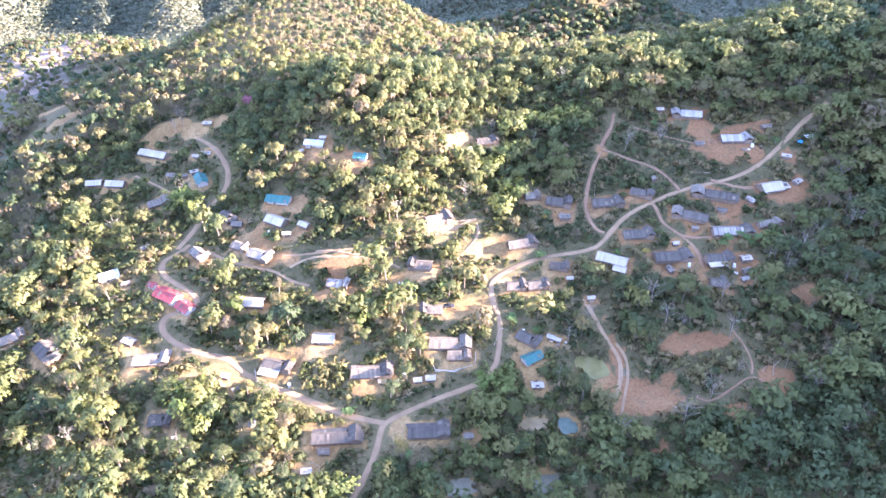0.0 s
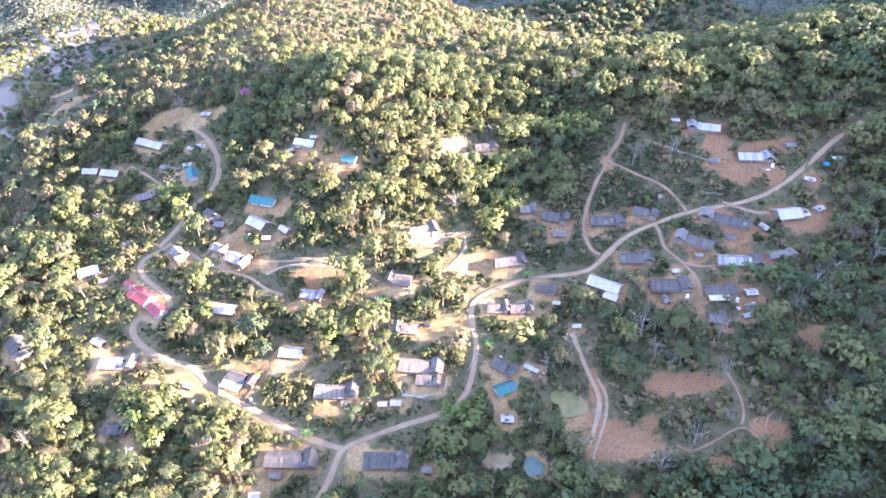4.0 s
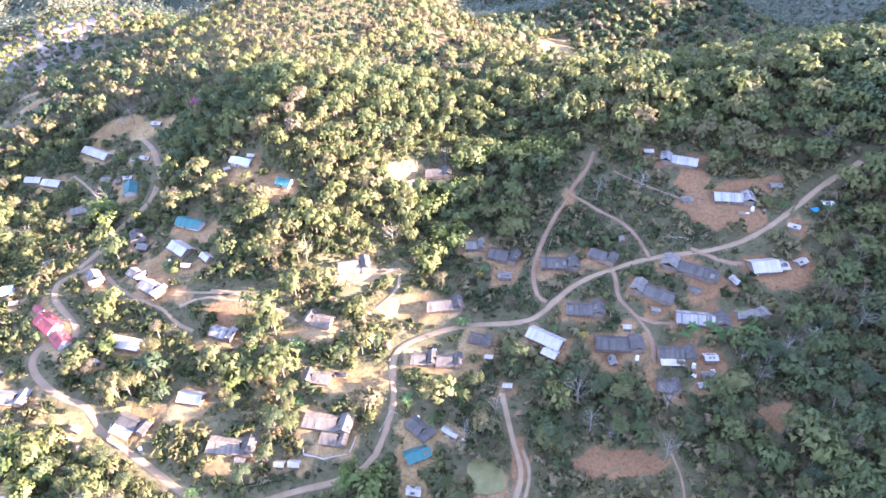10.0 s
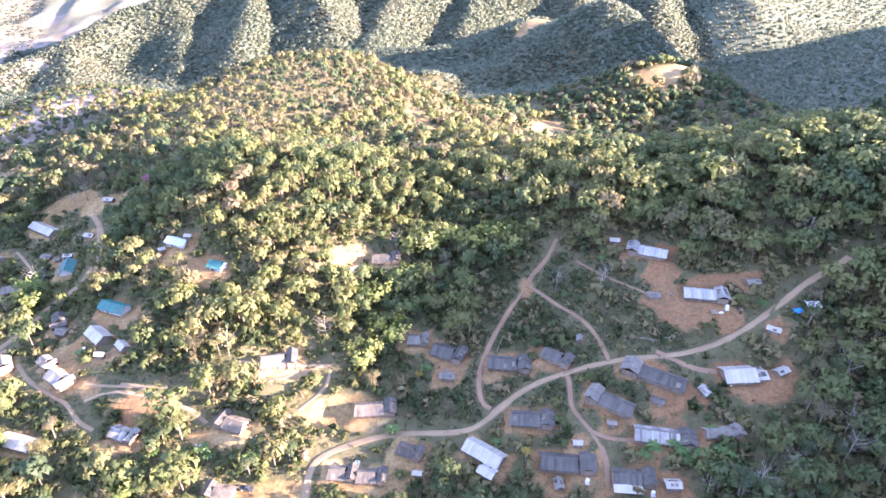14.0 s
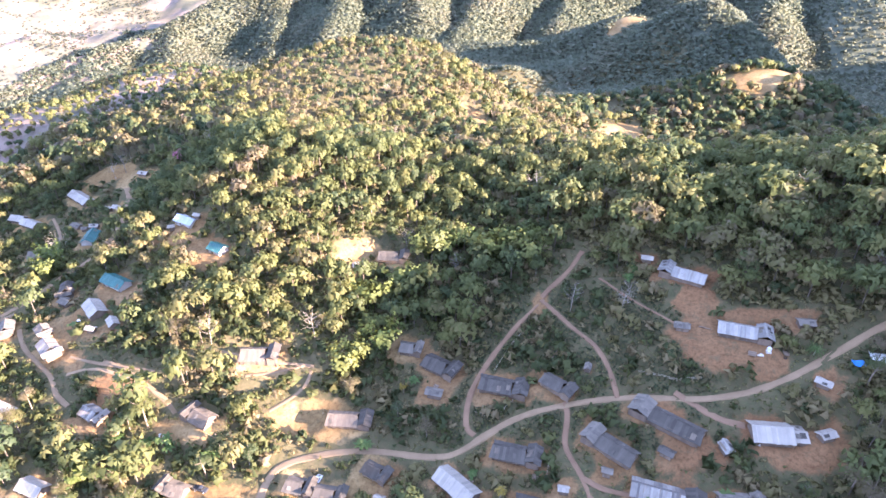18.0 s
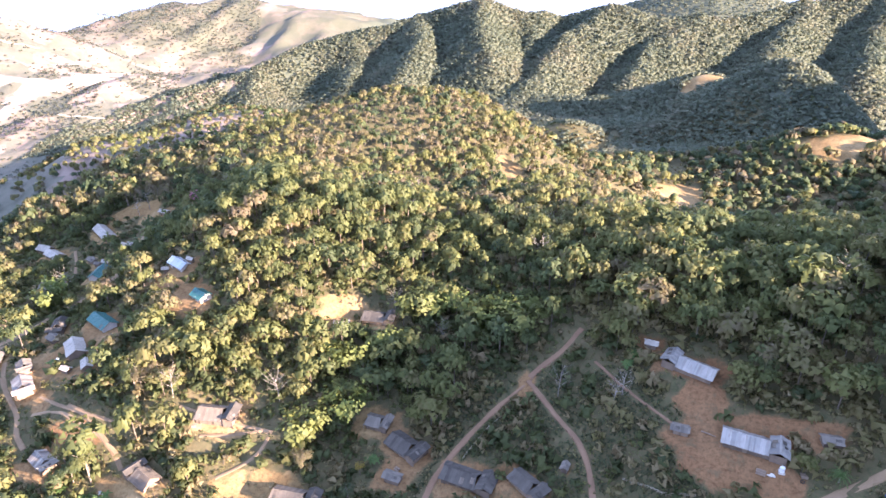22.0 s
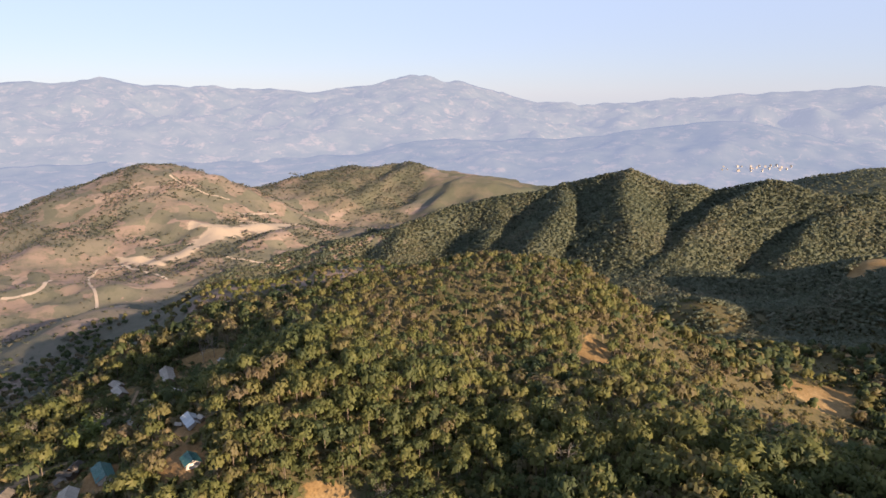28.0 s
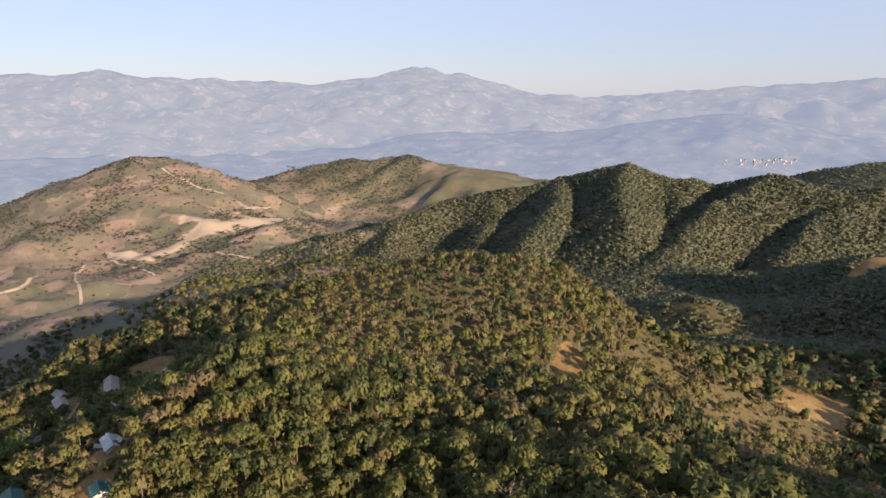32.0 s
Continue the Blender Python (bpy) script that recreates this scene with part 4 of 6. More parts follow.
def bare_tree(height):
    """Leafless: pale trunk, limbs and twigs."""
    top = new("bare_tree")
    v, f = stem(height, 0.014 * height, 9, height * 0.42, 0.3)
    part("trunk", quick_mesh("trunk", v, f, [M_PALE_BARK], flat=False), top)
    twigs = []
    for k in range(46):
        ang, z = rng.uniform(0, 6.28), height * rng.uniform(0.5, 0.95)
        r0 = height * rng.uniform(0.02, 0.26)
        a = np.array((math.cos(ang) * r0, math.sin(ang) * r0, z))
        d = np.array((math.cos(ang) + rng.normal(0, 0.4), math.sin(ang) + rng.normal(0, 0.4), rng.uniform(0.2, 1.2)))
        twigs.append(tube([a, a + d * height * rng.uniform(0.06, 0.16)], (0.035, 0.01), 3))
    v, f = joined(twigs)
    tagged(part("branchwork", quick_mesh("branchwork", v, f, [M_PALE_BARK]), top), kind="stuff")
    return top


def bamboo(height):
    """A clump of arching culms with plumes of light leaves."""
    top = new("bamboo_clump")
    culms, pos, nor = [], [], []
    for k in range(22):
        ang, out_ = rng.uniform(0, 6.28), rng.uniform(0.12, 0.5) * height
        h = height * rng.uniform(0.7, 1.05)
        c, s = math.cos(ang), math.sin(ang)
        line = [np.array((c * out_ * u**2 + c * 0.5, s * out_ * u**2 + s * 0.5, h * (u - 0.28 * u**3))) for u in (0, 0.35, 0.65, 0.85, 1.0)]
        culms.append(tube(line, (0.06, 0.055, 0.045, 0.03, 0.01), 4))
        for u in rng.uniform(0.4, 1.05, 22):
            p = np.array((c * out_ * u**2 + c * 0.5, s * out_ * u**2 + s * 0.5, h * (u - 0.28 * u**3)))
            pos.append(p + rng.normal(0, 0.055 * height, 3))
            nor.append((c * 0.5, s * 0.5, 1.0) + rng.normal(0, 0.5, 3))
    for v, f in culms:
        part("culm", quick_mesh("culm", v, f, [M_BAMBOO], flat=False), top)
    nor = np.array(nor)
    nor /= np.linalg.norm(nor, axis=1)[:, None]
    q = leaf_quads(np.array(pos), nor, rng.uniform(0.5, 1.0, len(pos)))
    tagged(part("foliage", quick_mesh("foliage", *as_faces(q), [M_BAMBOO], normals=puffed(q, np.array((0, 0, height * 0.4)), 1.0).reshape(-1, 3)), top), kind="stuff")
    return top


def banana(height):
    """Banana plants: a few stems, each with long leaves that arch over."""
    top = new("banana_plant")
    stems, quads_ = [], []
    for k in range(4):
        bx, by = rng.normal(0, 0.9, 2)
        h = height * rng.uniform(0.6, 0.9)
        stems.append(tube([(bx, by, -0.2), (bx, by, h * 0.6)], (0.16, 0.1), 5))
        for n in range(7):
            ang = 2.4 * n + rng.uniform(0, 0.7)
            d, s = np.array((math.cos(ang), math.sin(ang), 0)), np.array((-math.sin(ang), math.cos(ang), 0))
            ln, up = rng.uniform(1.4, 2.3), rng.uniform(0.5, 1.3)
            prev = None
            for u in (0.0, 0.35, 0.7, 1.0):
                c = np.array((bx, by, h * 0.58)) + d * ln * u + np.array((0, 0, up * (1.9 * u - 1.7 * u * u)))
                w = 0.34 * (0.25 + math.sin(math.pi * min(0.96, u + 0.12)))
                row = (c - s * w, c + s * w)
                if prev:
                    quads_.append((prev[0], prev[1], row[1], row[0]))
                prev = row
    for v, f in stems:
        part("stem", quick_mesh("stem", v, f, [M_BANANA], flat=False), top)
    for k in range(0, len(quads_), 3):
        part("leaf", quick_mesh("leaf", *as_faces(np.array(quads_[k:k + 3])), [M_BANANA]), top)
    return top


def trees_at(kinds, spots, label, category, group, z_off=0.0):
    """Copies of the kinds at (x, y, height scale)."""
    for n, (x, y, s) in enumerate(spots):
        k = kinds[n % len(kinds)]
        m = Matrix.LocRotScale((x, y, float(ground(np.array([x]), np.array([y]))[0]) + z_off), Euler((0, 0, rng.uniform(0, 6.28))), (s * rng.uniform(0.88, 1.12), s * rng.uniform(0.88, 1.12), s))
        tagged(copy_thing(k, m), label if isinstance(label, str) else label[n % len(label)], category, group)
    for k in kinds:
        for o in (*k.children_recursive, k):
            bpy.data.objects.remove(o)


def forest(name, protos, x, y, height, spread, tone, trunk, label, mats):
    """Many trees as one mesh: each a prototype crown, turned and scaled, and a plain stem."""
    n = len(x)
    z = ground(x, y)
    protos, shade = protos
    per = protos.shape[1]
    pick, ang = rng.integers(0, len(protos), n), rng.uniform(0, 2 * np.pi, n)
    c, s = np.cos(ang)[:, None, None], np.sin(ang)[:, None, None]
    q = protos[pick]
    v = np.empty_like(q)
    v[..., 0] = (q[..., 0] * c - q[..., 1] * s) * spread[:, None, None] + x[:, None, None]
    v[..., 1] = (q[..., 0] * s + q[..., 1] * c) * spread[:, None, None] + y[:, None, None]
    v[..., 2] = q[..., 2] * height[:, None, None] + z[:, None, None]
    sides = q.shape[2]
    verts, faces = v.reshape(-1, 3), np.arange(n * per * sides).reshape(-1, sides)
    pn = shade[pick]
    nrm = np.stack([pn[..., 0] * c - pn[..., 1] * s, pn[..., 0] * s + pn[..., 1] * c, pn[..., 2]], -1).reshape(-1, 3)
    tones, fm = np.repeat(tone, per), np.zeros(n * per, int)
    if trunk:
        a = np.linspace(0, 2 * np.pi, 3, endpoint=False)
        ring = np.stack([np.cos(a), np.sin(a), 0 * a], -1)
        low = np.stack([x, y, z - 0.6], -1)[:, None] + ring * (height * 0.022)[:, None, None]
        high = np.stack([x, y, z + height * 0.8], -1)[:, None] + ring * (height * 0.008)[:, None, None]
        tv = np.concatenate([low, high], 1)
        b = len(verts) + np.arange(n)[:, None] * 6
        tf = np.stack([np.concatenate([b + k, b + (k + 1) % 3, b + (k + 1) % 3 + 3, b + k + 3], 1) for k in range(3)], 1).reshape(-1, 4)
        verts, faces = np.vstack([verts, tv.reshape(-1, 3)]), [faces, tf]
        nrm = np.vstack([nrm, np.tile(np.tile(ring, (2, 1)), (n, 1))])
        tones, fm = np.r_[tones, np.repeat(tone, 3)], np.r_[fm, np.ones(3 * n, int)]
    me = quick_mesh(name, verts, faces, mats, fm, {"tone": tones}, normals=nrm)
    return tagged(new(name, me), label, "trees", kind="stuff")


def scatter(x0, x1, y0, y1, step):
    gx, gy = np.meshgrid(np.arange(x0, x1, step), np.arange(y0, y1, step))
    return gx.ravel() + rng.uniform(-0.48, 0.48, gx.size) * step, gy.ravel() + rng.uniform(-0.48, 0.48, gy.size) * step


def woods(x, y):
    """0 to 1: how thickly trees stand."""
    patch = fbm(x / 28, y / 28, 91)
    d = 0.80 + 0.2 * smooth(0.35, 0.5, fbm(x / 13, y / 13, 93))
    village = smooth(-215, -195, x) * (1 - smooth(150, 172, x)) * smooth(20, 40, y) * (1 - smooth(128 + 20 * smooth(-60, -120, x) + 30 * smooth(30, 70, x), 160 + 60 * smooth(-60, -120, x) + 25 * smooth(30, 70, x), y))
    d = d * (1 - village * (1 - 0.26 - 0.36 * smooth(0.40, 0.56, patch)))
    d = np.maximum(d, 0.72 * smooth(15, 40, x) * (1 - smooth(72, 86, y)) * smooth(0.32, 0.5, patch))
    d = np.maximum(d, 0.97 * smooth(116, 128, x - 0.12 * (y - 60)) * (1 - smooth(118, 132, y)))
    garden = smooth(42, 52, x) * (1 - smooth(116, 124, x)) * smooth(112, 118, y) * (1 - smooth(164, 172, y))
    d = d * (1 - 0.93 * garden)
    open_west = smooth(195, 260, -x) * smooth(170, 230, y) * (1 - 0.35 * smooth(440, 520, y))
    open_west = open_west * (1 - smooth(480, 620, y) * smooth(-640, -500, x))
    d = d * (1 - open_west * (1 - 0.95 * smooth(0.37, 0.48, patch)))
    grass = (1 - smooth(130, 160, x)) * smooth(325, 370, y) * smooth(5, 45, x + 75 * smooth(640, 700, y)) * (1 - smooth(775, 820, y)) * (1 - smooth(560, 620, y) * smooth(45, 75, x))
    d = d * (1 - grass * (1 - 0.8 * smooth(0.43, 0.54, patch)))
    return d


def planted(x, y, gap, thick=1.0):
    """Which of the places bear a tree: off the ways, yards and houses."""
    ok = rng.uniform(0, 1, len(x)) < woods(x, y) * thick
    x, y = x[ok], y[ok]
    near = np.hypot(x + 20, y - 130) < 330
    clear = np.ones(len(x), bool)
    clear[near] = (bare(x[near], y[near]) < 0.3) & (road_gap(x[near], y[near]) > gap)
    for h in HOUSES:
        m, s = (4.2, 9.0 if h["y"] < 195 else 17.0) if h["length"] > 5.6 else (2.6, 4.0)
        dx, dy = np.abs(x - h["x"]) - h["length"] * 0.42, y - h["y"]
        clear &= ~((dx < m) & (dy < h["width"] / 2 + m) & (dy > -h["width"] / 2 - s))
    for cx, cy, hx, hy in ((25, 40, 9, 9), (41, 25, 13, 8), (64, 44, 15, 6), (84, 31, 9, 11), (-4, 26, 6, 5), (8, 24, 4, 5), (69, 17, 6, 4), (36, 9, 5, 5), (-5, 6, 6, 5), (-36, 9, 6, 5)):
        clear &= ~((np.abs(x - cx) < hx) & (np.abs(y - cy) < hy))
    # nothing tall below the houses and cuttings on the upper slope
    for cx, cy in [(h["x"], h["y"]) for h in HOUSES if h["y"] > 150 and h["x"] < 0 and h["length"] > 5.6] + [(-165, 250), (-150, 246), (-138, 246)]:
        u, v = (x - cx) * 0.85 - (y - cy) * 0.52, (x - cx) * 0.52 + (y - cy) * 0.85
        clear &= ~((u > 0) & (u < 21) & (np.abs(v) < 6.5))
    far_bare = ~near
    clear[far_bare] = bare(x[far_bare], y[far_bare]) < 0.5
    return x[clear], y[clear]


# broad forest near the village and over the hill
fx1, fy1 = scatter(-300, 265, -45, 470, 4.75)
keep = np.hypot((fx1 + 20) / 1.1, fy1 - 190) < 300
fx1, fy1 = planted(fx1[keep], fy1[keep], 4.9)
single = np.nonzero((fx1 > -205) & (fx1 < 165) & (fy1 > 22) & (fy1 < 132))[0]
single = rng.permutation(single)[:270]
alone = np.c_[fx1[single], fy1[single]]
rest = np.setdiff1d(np.arange(len(fx1)), single)
fx1, fy1 = fx1[rest], fy1[rest]
n1 = len(fx1)
high = (5.0 + 9.5 * rng.uniform(0, 1, n1) ** 1.5) * (0.72 + 0.5 * fbm(fx1 / 22, fy1 / 22, 97)) * (1 - 0.36 * bump_at(fx1, fy1, -95, 390, 75))
shade_tone = smooth(10, 50, fx1) * (1 - smooth(80, 115, fy1))      # darker tones that paint shade into the woods below the ponds
tone1 = np.clip(fbm(fx1 / 45, fy1 / 45, 101) * 0.95 - 0.05 + rng.normal(0, 0.16, n1) - 0.2 * shade_tone, 0, 0.99)
slope = (fy1 < 255) & (fx1 > -215) & (fx1 < 225)
P_NEAR = crowns(16, lambda: crown_quads(172, 1.0, 1.0, rng.uniform(0.18, 0.4), 0.225, int(rng.integers(6, 11)), leaf_tufts, 0.5))
P_HILL = crowns(16, lambda: crown_quads(74, 1.0, 1.0, rng.uniform(0.18, 0.4), 0.345, int(rng.integers(5, 9)), leaf_tufts, 0.5))
low_down = np.maximum(1 - smooth(140, 185, fy1), smooth(75, 105, fx1) * (1 - smooth(240, 280, fy1)))      # broader crowns among the houses than on the hill
high = high * (1 + 0.10 * low_down)
wide = rng.uniform(0.29, 0.42, n1) * high * (1 + 0.28 * low_down)
for name, protos, m, label in (("forest_trees", P_NEAR, slope, "dense mixed green and dry brown forest round the village"),
                               ("hill_forest", P_HILL, ~slope, "dense mixed forest over the top of the hill")):
    forest(name, protos, fx1[m], fy1[m], high[m], wide[m], tone1[m], True, label, [M_LEAF, M_BARK])

# farther woods, fewer clumps to a tree
fx2, fy2 = scatter(-700, 640, -10, 1440, 7.6)
keep = (np.hypot((fx2 + 20) / 1.1, fy2 - 190) >= 298) & ((fy2 > 150) | (fx2 > 150) | (fx2 < -200)) & (fx2 + 0.25 * fy2 > -420 - 0.2 * fy2)
fx2, fy2 = planted(fx2[keep], fy2[keep], 2.0, 0.95)
fx3, fy3 = scatter(-1750, -380, 250, 2000, 9.0)
ok = (fx3 < -0.45 * fy3 - 250) & (rng.uniform(0, 1, len(fx3)) < 0.14 + 0.86 * np.maximum(smooth(0.47, 0.60, fbm(fx3 / 110, fy3 / 110, 107)), 0.85 * smooth(1330, 1480, fy3) * smooth(0.36, 0.46, fbm(fx3 / 90, fy3 / 90, 109)))) & (bare(fx3, fy3) < 0.4)
def far_wood(name, x, y, per, leaf, lo, hi, mat, label):
    n = len(x)
    hh = rng.uniform(lo, hi, n) * (1 - 0.35 * smooth(230, 330, -x) * (1 - smooth(600, 700, y)))
    protos = crowns(10, lambda: crown_quads(per, 1.0, 0.9, 0.15, leaf, 4, leaf_tufts if per < 10 else leaf_quads, 0.6))
    forest(name, protos, x, y, hh, (rng.uniform(0.75, 0.95, n) if per < 10 else rng.uniform(0.48, 0.66, n)) * hh, np.clip(fbm(x / 60, y / 60, 103) + rng.normal(0, 0.16 if per > 10 else 0.09, n) - 0.06, 0, 0.99), False, label, [mat])


mid = (fy2 < 640) & (fx2 > -520)
far_wood("far_woods", fx2[mid], fy2[mid], 20, 0.75, 6, 10.5, M_LEAF, "wooded slopes behind the hill in mixed greens")
fx4, fy4 = scatter(-760, 460, 640, 1400, 4.3)
fx4, fy4 = planted(fx4, fy4, 2.0, 0.97)
fx5, fy5 = scatter(-150, 460, 1400, 1960, 9.5)
fx6, fy6 = scatter(460, 1150, 250, 1480, 7.6)
fx4, fy4 = np.r_[fx4, fx5, fx6], np.r_[fy4, fy5, fy6]
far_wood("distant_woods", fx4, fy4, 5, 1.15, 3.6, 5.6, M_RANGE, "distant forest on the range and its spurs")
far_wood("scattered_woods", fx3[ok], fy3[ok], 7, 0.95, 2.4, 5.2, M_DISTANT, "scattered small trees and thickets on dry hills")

ox, oy = scatter(-420, 330, -330, -42, 8.4)
ox2, oy2 = scatter(262, 640, -330, 250, 11.0)
far_wood("outer_woods", np.r_[ox, ox2], np.r_[oy, oy2], 10, 0.95, 7, 11.5, M_LEAF, "forest going on round the village slopes")

# shrubs and undergrowth
bx, by = scatter(-235, 200, -8, 265, 2.4)
ok = (rng.uniform(0, 1, len(bx)) < 0.55 + 0.45 * smooth(0.42, 0.58, fbm(bx / 11, by / 11, 111))) & (bare(bx, by) < 0.3) & (road_gap(bx, by) > 0.9)
bx, by = bx[ok], by[ok]
tall = rng.uniform(0.8, 3.6, len(bx))
ok = road_gap(bx, by) > 0.2 + 0.95 * tall
bx, by, tall = bx[ok], by[ok], tall[ok]
sx_, sy_ = scatter(-50, 260, 325, 790, 4.9)
sx_, sy_ = sx_[(sx_ > 15) | (sy_ > 650)], sy_[(sx_ > 15) | (sy_ > 650)]
ok = rng.uniform(0, 1, len(sx_)) < 0.75 * smooth(0.3, 0.5, fbm(sx_ / 15, sy_ / 15, 115)) * (1 - bare(sx_, sy_))
bx, by = np.r_[bx, sx_[ok]], np.r_[by, sy_[ok]]
high = np.r_[tall, rng.uniform(0.8, 3.2, len(bx) - len(tall))]
P_BUSH = crowns(10, lambda: crown_quads(14, 1.0, 1.0, 0.0, 0.66, 5, leaf_tufts))
# tones drop towards the east, which paints the shade there into the shrubs
forest("shrubs", P_BUSH, bx, by, high, rng.uniform(0.7, 1.1, len(bx)) * high, np.clip(fbm(bx / 20, by / 20, 113) * 1.3 - 0.2 + rng.normal(0, 0.15, len(bx)) - 0.28 * smooth(15, 50, bx), 0, 0.99), False,
       "low green and dry shrubs between houses and paths", [M_BUSH])


# grass, weeds and garden crops close to the ground
gx1, gy1 = scatter(-215, 185, 0, 215, 1.75)
ok = (bare(gx1, gy1) < 0.55) & (road_gap(gx1, gy1) > 0.4) & (rng.uniform(0, 1, len(gx1)) < 0.5 + 0.5 * smooth(0.35, 0.55, fbm(gx1 / 7, gy1 / 7, 117)))
gx1, gy1 = gx1[ok], gy1[ok]
high = rng.uniform(0.35, 1.0, len(gx1))
P_LOW = crowns(10, lambda: crown_quads(6, 1.0, 1.0, 0.0, 0.62, 3, leaf_tufts))
# darker tones east of the houses imitate the shade on the weeds
forest("grass_and_weeds", P_LOW, gx1, gy1, high, rng.uniform(0.7, 1.3, len(gx1)) * (0.4 + 0.6 * high), np.clip(fbm(gx1 / 16, gy1 / 16, 119) * 1.5 - 0.3 + rng.normal(0, 0.15, len(gx1)) - 0.3 * smooth(15, 50, gx1), 0, 0.99), False,
       "rough grass, weeds and garden crops", [M_BUSH])


# the gardens between the forked tracks
cx1, cy1 = scatter(44, 120, 110, 168, 0.95)
ok = (bare(cx1, cy1) < 0.3) & (road_gap(cx1, cy1) > 0.6) & (fbm(cx1 / 9, cy1 / 9, 127) > 0.36)
cx1, cy1 = cx1[ok], cy1[ok]
high = rng.uniform(0.4, 0.95, len(cx1))
forest("garden_crops", P_LOW, cx1, cy1, high, rng.uniform(0.5, 0.85, len(cx1)), np.clip(0.9 * fbm(cx1 / 12, cy1 / 12, 129) + rng.normal(0, 0.12, len(cx1)), 0, 0.99), False,
       "dense low green garden crops", [M_CROP])

# single trees in the village
kinds = [broadleaf(*hs, clumps=c) for *hs, c in ((9.5, 3.4, 1.0, 0.3, 520), (11.5, 3.6, 1.1, 0.32, 540), (7.0, 3.1, 1.0, 0.22, 480), (8.5, 2.7, 1.15, 0.25, 440), (10.5, 4.2, 0.95, 0.38, 600), (6.2, 2.6, 1.0, 0.15, 420), (12.5, 3.3, 1.1, 0.4, 480))]
trees_at(kinds, [(x, y, rng.uniform(0.75, 1.2)) for x, y in alone],
         ("leafy green broadleaf tree among village houses", "tall green broadleaf tree with uneven crown", "low spreading olive-green tree", "slender tree with dry yellow-green leaves",
          "wide-crowned tree with open limbs", "young bushy green tree", "tall forest tree with pale trunk"), "tree", "village trees")
trees_at([broadleaf(9.0, 4.0, 1.0, 0.35, 420, 0.16, M_PINK)], [(-115, 243, 1.1)], "tree in full pink blossom at the forest edge", "tree", "village trees")
trees_at([broadleaf(5.0, 1.8, 1.0, 0.25, 220, 0.17, M_YELLOW), broadleaf(7.5, 1.9, 1.0, 0.6, 200, 0.17, M_YELLOW)], [(x, y, rng.uniform(0.85, 1.15)) for x, y in ((-67, 76.5), (50, 73), (26, 126), (61, 92), (-93, 75), (-108, 95))],
         "small tree with bright yellow leaves", "tree", "yellow trees")
trees_at([bamboo(11), bamboo(9), bamboo(13)], [(x, y, rng.uniform(1.05, 1.4)) for x, y in (
    (-20, 49), (-65, 85), (6, 129), (7, 157), (26, 189), (22, 183), (47, 183), (61, 190), (7, 136), (73, 205), (29, 185), (62, 180), (-128, 50), (-125, 56), (-132, 60),
    (-79, 17), (-109, 27), (-141, 172), (-148, 183), (-116, 102), (15, 141), (-14, 46), (34, 190), (53, 188), (16, 168), (-152, 176))], "arching clump of light green bamboo", "bamboo", "bamboo clumps")
trees_at([banana(3.8), banana(4.4), banana(3.2)], [(x, y, rng.uniform(0.85, 1.2)) for x, y in (
    (101, 92.5), (107, 92), (113, 91), (117, 90), (98, 91), (-3, 77), (19, 107), (-44, 99), (-41, 97), (-61, 98), (-27, 96), (-73, 49), (7, 69), (122, 91),
    (-103, 140), (27, 130), (-42, 77), (-52, 27), (-48, 24), (-24, 20), (52, 101), (110, 89), (-50, 97), (95, 168), (98, 170), (13, 80), (9, 83), (17, 77.5), (105, 95), (112, 96.5), (118, 97.5), (-58, 87), (-55, 91))], "banana plants with long arching green leaves", "banana plant", "banana plants")
trees_at([bare_tree(11), bare_tree(9), bare_tree(13)], [(x, y, rng.uniform(0.8, 1.15)) for x, y in (
    (77, 158), (95, 158), (56, 71), (81, 50), (122, 78), (116, 72), (67, 15), (100, 4), (106, 7), (24, 19), (64, 58), (59, 62), (-185, 54), (-174, 56), (17, 61), (28, 70),
    (113, 80), (126, 78), (34, 177), (93, 155), (-9, 141), (-43, 132), (32, 41), (61, 26), (167, 161), (170, 83), (128, 73), (-177, 169), (-190, 175), (-146, 187),
    (14, 185), (-158, 248), (-154, 252), (-100, 250), (120, 200), (60, 240), (140, 60), (148, 72), (155, 88), (136, 84), (150, 104), (158, 96), (132, 50), (120, 40), (108, 28), (96, 20), (76, 34), (48, 20), (85, 66), (72, 72), (164, 112), (145, 40),
    (-60, 262), (-20, 300), (-90, 320), (20, 280), (-130, 280), (60, 215), (140, 190), (152, 196), (-40, 360), (0, 240))], "leafless pale-barked tree with bare branches", "tree", "bare trees")


